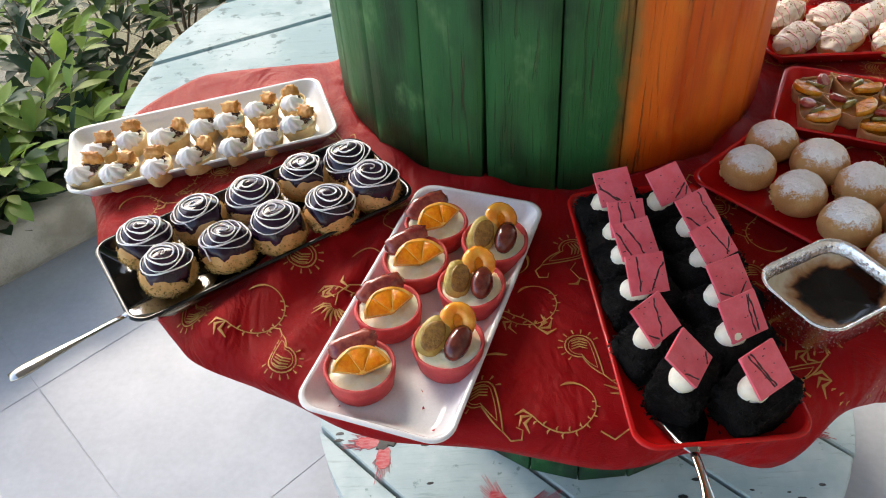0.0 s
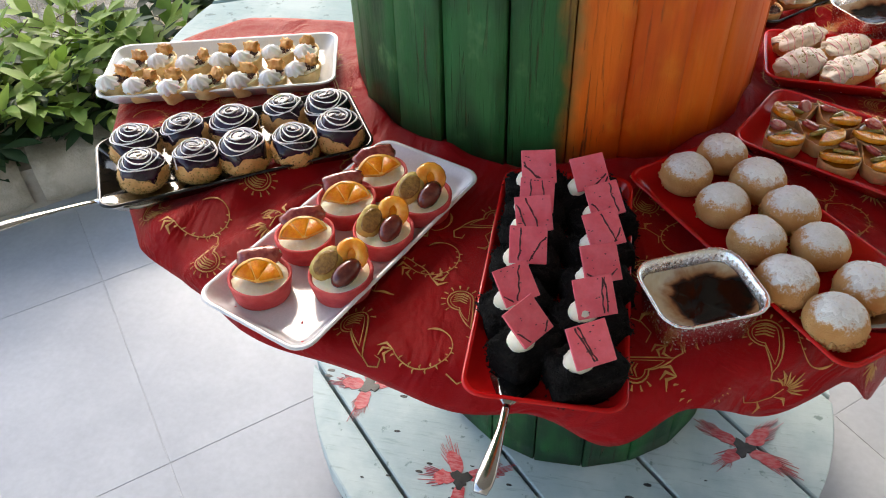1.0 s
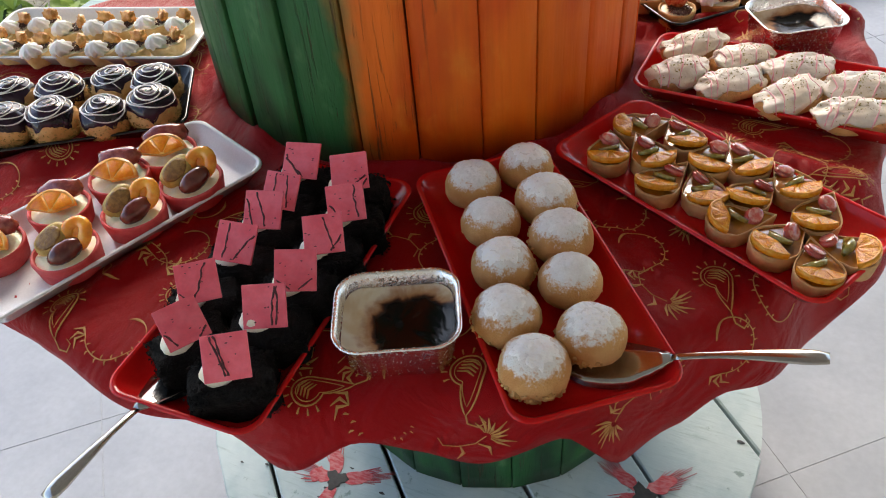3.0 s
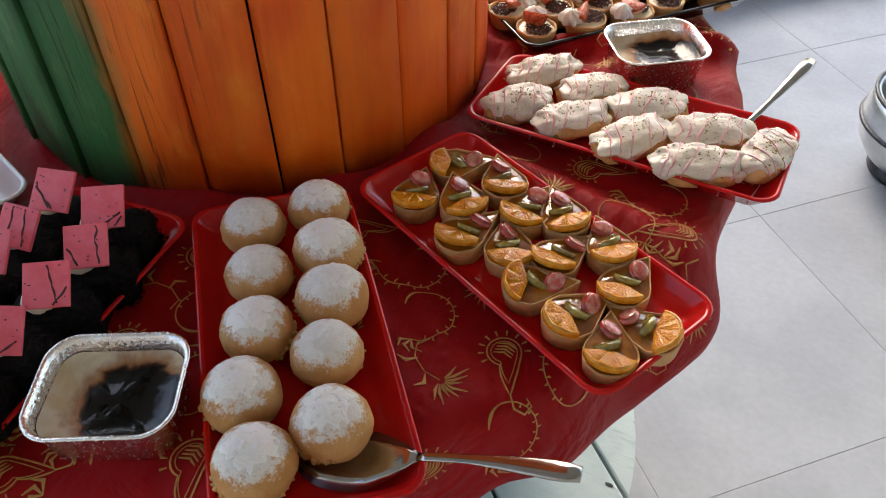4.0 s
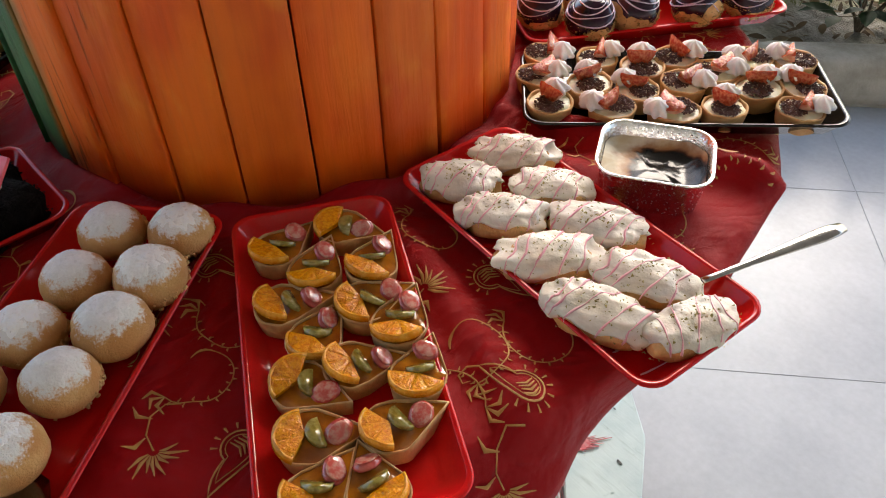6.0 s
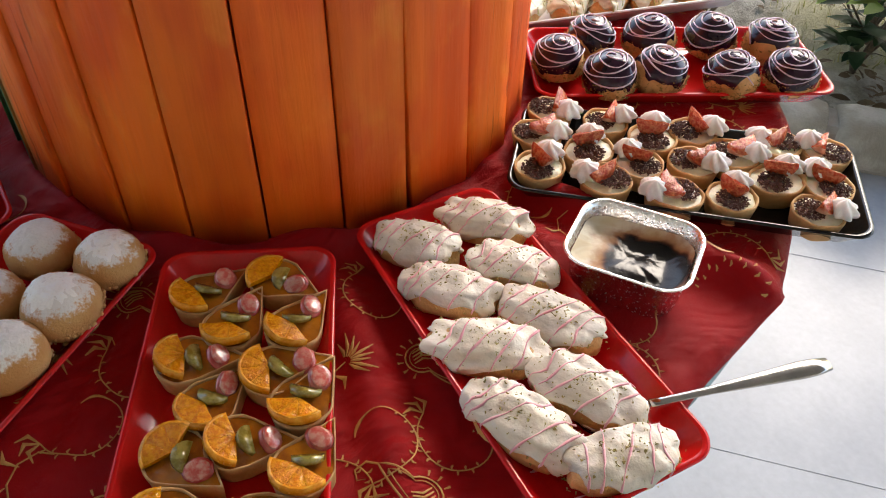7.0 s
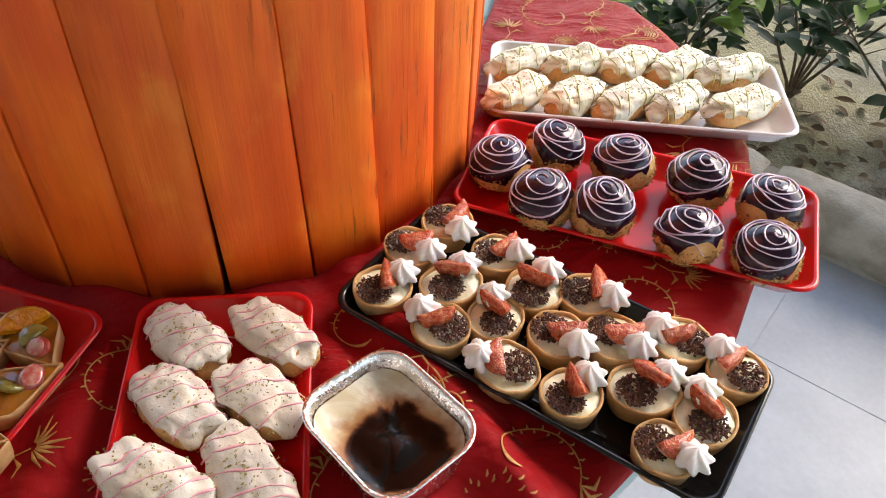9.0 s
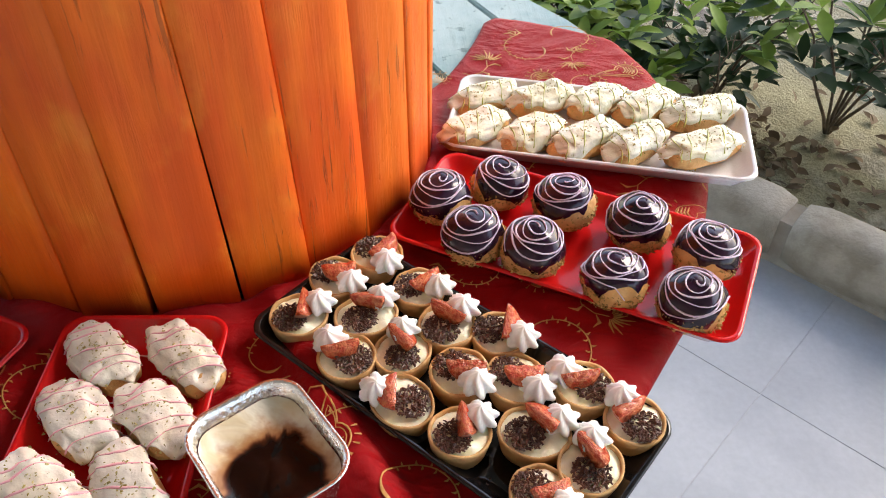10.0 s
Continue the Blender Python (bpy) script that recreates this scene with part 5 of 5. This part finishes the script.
# ---- daubed flowers on the lower flange ----
def daub_flower(x, y, turn_, size, seed):
    rng = random.Random(seed)
    petals = bmesh.new()
    for k in range(4):
        a = turn_ + 2 * math.pi * k / 4 + rng.uniform(-0.25, 0.25)
        L, w = size * rng.uniform(0.9, 1.35), size * rng.uniform(0.14, 0.22)
        c, d = math.cos(a), math.sin(a)
        # one body of paint near the centre, then bristle streaks that fan out
        line = []
        for q in range(20):
            t = 2 * math.pi * q / 20
            u, v = size * 0.12 + 0.30 * L * (1 + math.cos(t)), w * math.sin(t) * (1 + rng.uniform(-0.3, 0.1))
            line.append((u * c - v * d, u * d + v * c))
        slab(line, 0.2010, 0.2022, petals)
        for q in range(13):
            f = q / 12 * 2 - 1
            u0, u1 = size * 0.12 + L * rng.uniform(0.2, 0.5), size * 0.12 + L * rng.uniform(0.62, 1.08) * (1 - 0.25 * f * f)
            v0, v1, h = w * f * 0.8, w * f * 1.25, size * rng.uniform(0.006, 0.014)
            slab([(p * c - r * d, p * d + r * c) for p, r in ((u0, v0 - h), (u1, v1 - h * 0.3), (u1, v1 + h * 0.3), (u0, v0 + h))], 0.2010, 0.2024, petals)
    e = part("painted_petals", petals, RED_DAUB, reel, "red daubed petals")
    e.matrix_basis = pose(x, y, 0)
    c = part("painted_centre", lathe([(size * 0.24, 0.2012), (size * 0.22, 0.2030)], 18, lambda t, k: 1 + 0.3 * math.sin(3 * t + seed) + 0.15 * math.sin(7 * t), None, False, True), BLACK_DAUB, reel, "black daubed flower centre")
    c.matrix_basis = pose(x, y, 0)


for i, (x, y) in enumerate(((0.095, 0.722), (0.610, 0.893), (-0.135, 0.897), (0.535, 1.270), (0.36, 0.63))):
    daub_flower(x, y, i * 0.7 + 0.3, 0.078, i)
# drips and scuffs on the boards
rng = random.Random(4)
bm = bmesh.new()
for _ in range(60):
    a, r = rng.uniform(-3.1, 1.4), LOWER[2] * math.sqrt(rng.uniform(0.3, 0.93))
    x, y, t = LOWER[0] + r * math.cos(a), LOWER[1] + r * math.sin(a), rng.uniform(0, 3)
    s = rng.uniform(0.002, 0.006)
    lump((s * 1.6, s * 0.7, 0.0008), rng.random() * 9, 0.5, 2, 4, 8, 1, bm, (x, y, 0.2012))
tagged(part("paint_specks", bm, BLACK_DAUB, reel, "dark specks and chips in the paint"), kind="stuff")


# ---- shrubs behind the kerb ----
def add_leaf(bm, p, d, up, length, width):
    d = d.normalized()
    side = d.cross(up)
    side = side.normalized() if side.length > 1e-5 else Vector((1, 0, 0))
    top = side.cross(d)
    prof = ((0.0, 0.06), (0.25, 0.72), (0.5, 1.0), (0.78, 0.66), (1.0, 0.03))
    rows = []
    for t, w in prof:
        c = p + d * length * t - top * length * 0.16 * t * t
        k = width * w * 0.5
        rows.append((bm.verts.new(c + side * k + top * k * 0.28), bm.verts.new(c), bm.verts.new(c - side * k + top * k * 0.28)))
    for a, b in zip(rows, rows[1:]):
        for i in range(2):
            f = bm.faces.new((a[i], a[i + 1], b[i + 1], b[i]))
            f.smooth = True


def shrub(u, v, high, spread, stems, per_stem, seed, label, leaf=0.075, young=0.25):
    rng = random.Random(seed)
    base = Vector(by_kerb(u, v, ground_height(u, v) - 0.01))
    ob = empty("shrub", Matrix.Translation(base))
    tagged(ob, label, "shrub")
    wood, old, fresh = bmesh.new(), bmesh.new(), bmesh.new()
    for s in range(stems):
        a = rng.uniform(0, 6.3)
        out = spread * rng.uniform(0.3, 1.0)
        h = high * rng.uniform(0.65, 1.05)
        pts = []
        for i in range(9):
            t = i / 8
            pts.append(Vector((out * math.cos(a) * t ** 1.2, out * math.sin(a) * t ** 1.2, h * t)) + Vector((noise.noise(Vector((t * 2, s, seed))), noise.noise(Vector((s, t * 2, seed))), 0)) * 0.13 * t)
        tube(pts, [0.006 * (1 - 0.75 * i / 8) for i in range(9)], 6, wood)
        for q in range(per_stem):
            t = 0.18 + 0.82 * rng.random() ** 0.8
            i = min(int(t * 8), 7)
            p = pts[i].lerp(pts[i + 1], t * 8 - i)
            b = rng.uniform(0, 6.3)
            twig = Vector((math.cos(b), math.sin(b), rng.uniform(0.0, 0.7))) * rng.uniform(0.02, 0.12)
            e = p + twig
            if rng.random() < 0.5:
                tube([p, p + twig * 0.5 + Vector((0, 0, 0.006)), e], [0.0022, 0.0016, 0.001], 4, wood)
            for k in range(rng.choice((2, 3, 4))):
                d = twig.normalized() + Vector((rng.uniform(-0.9, 0.9), rng.uniform(-0.9, 0.9), rng.uniform(-0.35, 0.45)))
                L = leaf * rng.uniform(0.7, 1.3)
                # leaves near the top take the young colour, brightened as if sunlit
                tall = (e.z / high) > 0.62 and rng.random() < young * 2
                add_leaf(fresh if tall else old, e + d.normalized() * 0.004, d, Vector((rng.uniform(-0.3, 0.3), rng.uniform(-0.3, 0.3), 1)), L, L * rng.uniform(0.38, 0.48))
    part("branchwork", smooth(wood, 80), BARK, ob, "thin brown branching stems")
    part("leaves", old, LEAF, ob, "dark green pointed leaves")
    if fresh.verts:
        part("young_leaves", fresh, YOUNG_LIT, ob, "young leaves at the tips, coloured brighter as if sunlit")
    else:
        fresh.free()
    return ob


DENSE = "dense dark green leafy shrub behind the stone kerb"
SPARSE = "sparse leggy shrub with few leaves on bare soil"
for i, (u, v, h) in enumerate(((-2.45, 0.42, 0.62), (-2.15, 0.30, 0.60), (-1.80, 0.34, 0.56), (-1.50, 0.30, 0.46), (-1.25, 0.42, 0.42), (-1.42, 0.20, 0.40), (-1.12, 0.24, 0.36), (-1.75, 0.18, 0.44))):
    shrub(u, v, h * 0.60, 0.25, 8, 11, 100 + i, DENSE, 0.100, 0.42)
for i, (u, v, h) in enumerate(((0.32, 0.40, 0.62), (0.62, 0.34, 0.60), (0.90, 0.42, 0.6), (0.42, 0.75, 0.6))):
    shrub(u, v, h * 0.72, 0.27, 7, 11, 200 + i, DENSE, 0.098, 0.3)
shrub(-0.50, 0.55, 0.66, 0.42, 7, 12, 301, SPARSE, 0.090, 0.35)
shrub(-0.16, 0.60, 0.62, 0.40, 7, 12, 302, SPARSE, 0.088, 0.3)
shrub(-0.95, 0.62, 0.50, 0.30, 6, 12, 303, SPARSE, 0.085, 0.4)
shrub(-0.84, 0.42, 0.46, 0.36, 6, 10, 304, SPARSE, 0.088, 0.4)

# fallen leaves and dry grass
rng = random.Random(9)
bm = bmesh.new()
for _ in range(420):
    u, v = rng.uniform(-2.2, 1.4), 0.2 + abs(rng.gauss(0, 0.28))
    a = rng.uniform(0, 6.3)
    add_leaf(bm, Vector(by_kerb(u, v, ground_height(u, v) + rng.uniform(0.004, 0.02))), Vector((math.cos(a), math.sin(a), rng.uniform(-0.2, 0.3))), Vector((rng.uniform(-0.6, 0.6), rng.uniform(-0.6, 0.6), 1)), rng.uniform(0.03, 0.07), rng.uniform(0.015, 0.03))
for _ in range(170):
    u, v = rng.gauss(-0.78, 0.16), 0.2 + abs(rng.gauss(0.14, 0.12))
    a = rng.uniform(0, 6.3)
    add_leaf(bm, Vector(by_kerb(u, v, ground_height(u, v) + rng.uniform(0.004, 0.03))), Vector((math.cos(a), math.sin(a), rng.uniform(-0.3, 0.5))), Vector((rng.uniform(-0.8, 0.8), rng.uniform(-0.8, 0.8), 1)), rng.uniform(0.03, 0.07), rng.uniform(0.015, 0.03))
tagged(part("fallen_leaves", bm, DRY_LEAF), "dry curled brown leaves strewn on the soil", "leaf litter", kind="stuff")
vert, face = [], []
for _ in range(14000):
    u, v = rng.uniform(-4.5, 3.0), 0.45 + rng.random() ** 1.4 * 4.0
    if noise.noise(Vector((u * 1.3, v * 1.3, 4))) < -0.12 + 0.25 * (v < 0.9):
        continue
    x, y, z = by_kerb(u, v, ground_height(u, v))
    a, h, w = rng.uniform(0, 6.3), rng.uniform(0.02, 0.06), rng.uniform(0.0015, 0.003)
    lx, ly = rng.uniform(-0.03, 0.03), rng.uniform(-0.03, 0.03)
    k = len(vert)
    vert += [(x - w * math.cos(a), y - w * math.sin(a), z - 0.004), (x + w * math.cos(a), y + w * math.sin(a), z - 0.004), (x + lx, y + ly, z + h)]
    face.append((k, k + 1, k + 2))
me = bpy.data.meshes.new("grass")
me.from_pydata(vert, [], face)
me.materials.append(GRASS)
tagged(new("grass", me), "short dry yellow-green grass on the garden soil", "grass", kind="stuff")

# ---- floor tiles ----
TILE_SIZE, TILE_TURN, TILE_AT = 0.6695, radians(42.6), Vector((-0.575, 0.749, 0))
me = None
c, s = math.cos(TILE_TURN), math.sin(TILE_TURN)
for i in range(-4, 9):
    for j in range(-5, 4):
        a, b = (i + 0.5) * TILE_SIZE, (j + 0.5) * TILE_SIZE
        x, y = TILE_AT.x + a * c - b * s, TILE_AT.y + a * s + b * c
        q = (Vector((x, y, 0)) - KERB_AT).dot(KERB_OUT)
        if q > 0.36 or not (-5.5 < x < 7.5 and -4.8 < y < 6):
            continue
        m = floor.matrix_basis.inverted() @ pose(x, y, -0.004, 0, 0, 42.6)
        if me is None:
            first = part("floor_tile", box((TILE_SIZE - 0.0025, TILE_SIZE - 0.0025, 0.008), (0, 0, 0), 0.0008), TILE, floor)
            me = first.data
            first.matrix_basis = m
        else:
            twin("floor_tile", me, floor, m)


# ---- crumbs and drips left on the trays ----
def tray_litter(name, x, y, angle, n, size, material, label, long=0.16, wide=0.06, seed=0):
    """Small crumbs strewn over the floor of a tray."""
    rng = random.Random(seed)
    spots = [(rng.uniform(-long, long), rng.uniform(-wide, wide), size * 0.4) for _ in range(n)]
    ob = part(name, crumbs(spots, size, seed), material)
    ob.matrix_world = pose(x, y, TABLE + 0.0062, 0, 0, angle)
    tagged(ob, label, "crumbs", kind="stuff")


tray_litter("chocolate_crumbs", 0.577, 1.359, 46.6, 260, 0.0018, SHAVING, "brown chocolate crumbs scattered on the black tray", seed=1)
tray_litter("pastry_crumbs", 0.004, 0.592, -111.2, 26, 0.0017, RED_PASTRY, "a few red pastry crumbs on the white tray", seed=2)
tray_litter("cake_crumbs", 0.246, 0.569, -88.0, 320, 0.0022, CRUMB, "black cake crumbs scattered on the red tray", seed=3)
rng = random.Random(8)
for k in range(8):
    x0 = -0.15 + 0.042 * k + rng.uniform(-0.008, 0.008)
    pts = [(x0 + 0.018 * t + 0.002 * noise.noise(Vector((t * 3, k, 0))), -0.058 + 0.116 * t, 0.0) for t in [i / 12 for i in range(13)]]
    drip = part("drizzle_stripe", smooth(tube(pts, [0.0008 + 0.0003 * math.sin(i + k) for i in range(13)], 5, None, 0.5), 80), PINK_LINE)
    drip.matrix_world = pose(0.672, 1.071, TABLE + 0.0066, 0, 0, -3.9)
    tagged(drip, "thin pink icing stripe drizzled across the red tray", "icing drizzle", "pink stripes on the tray")
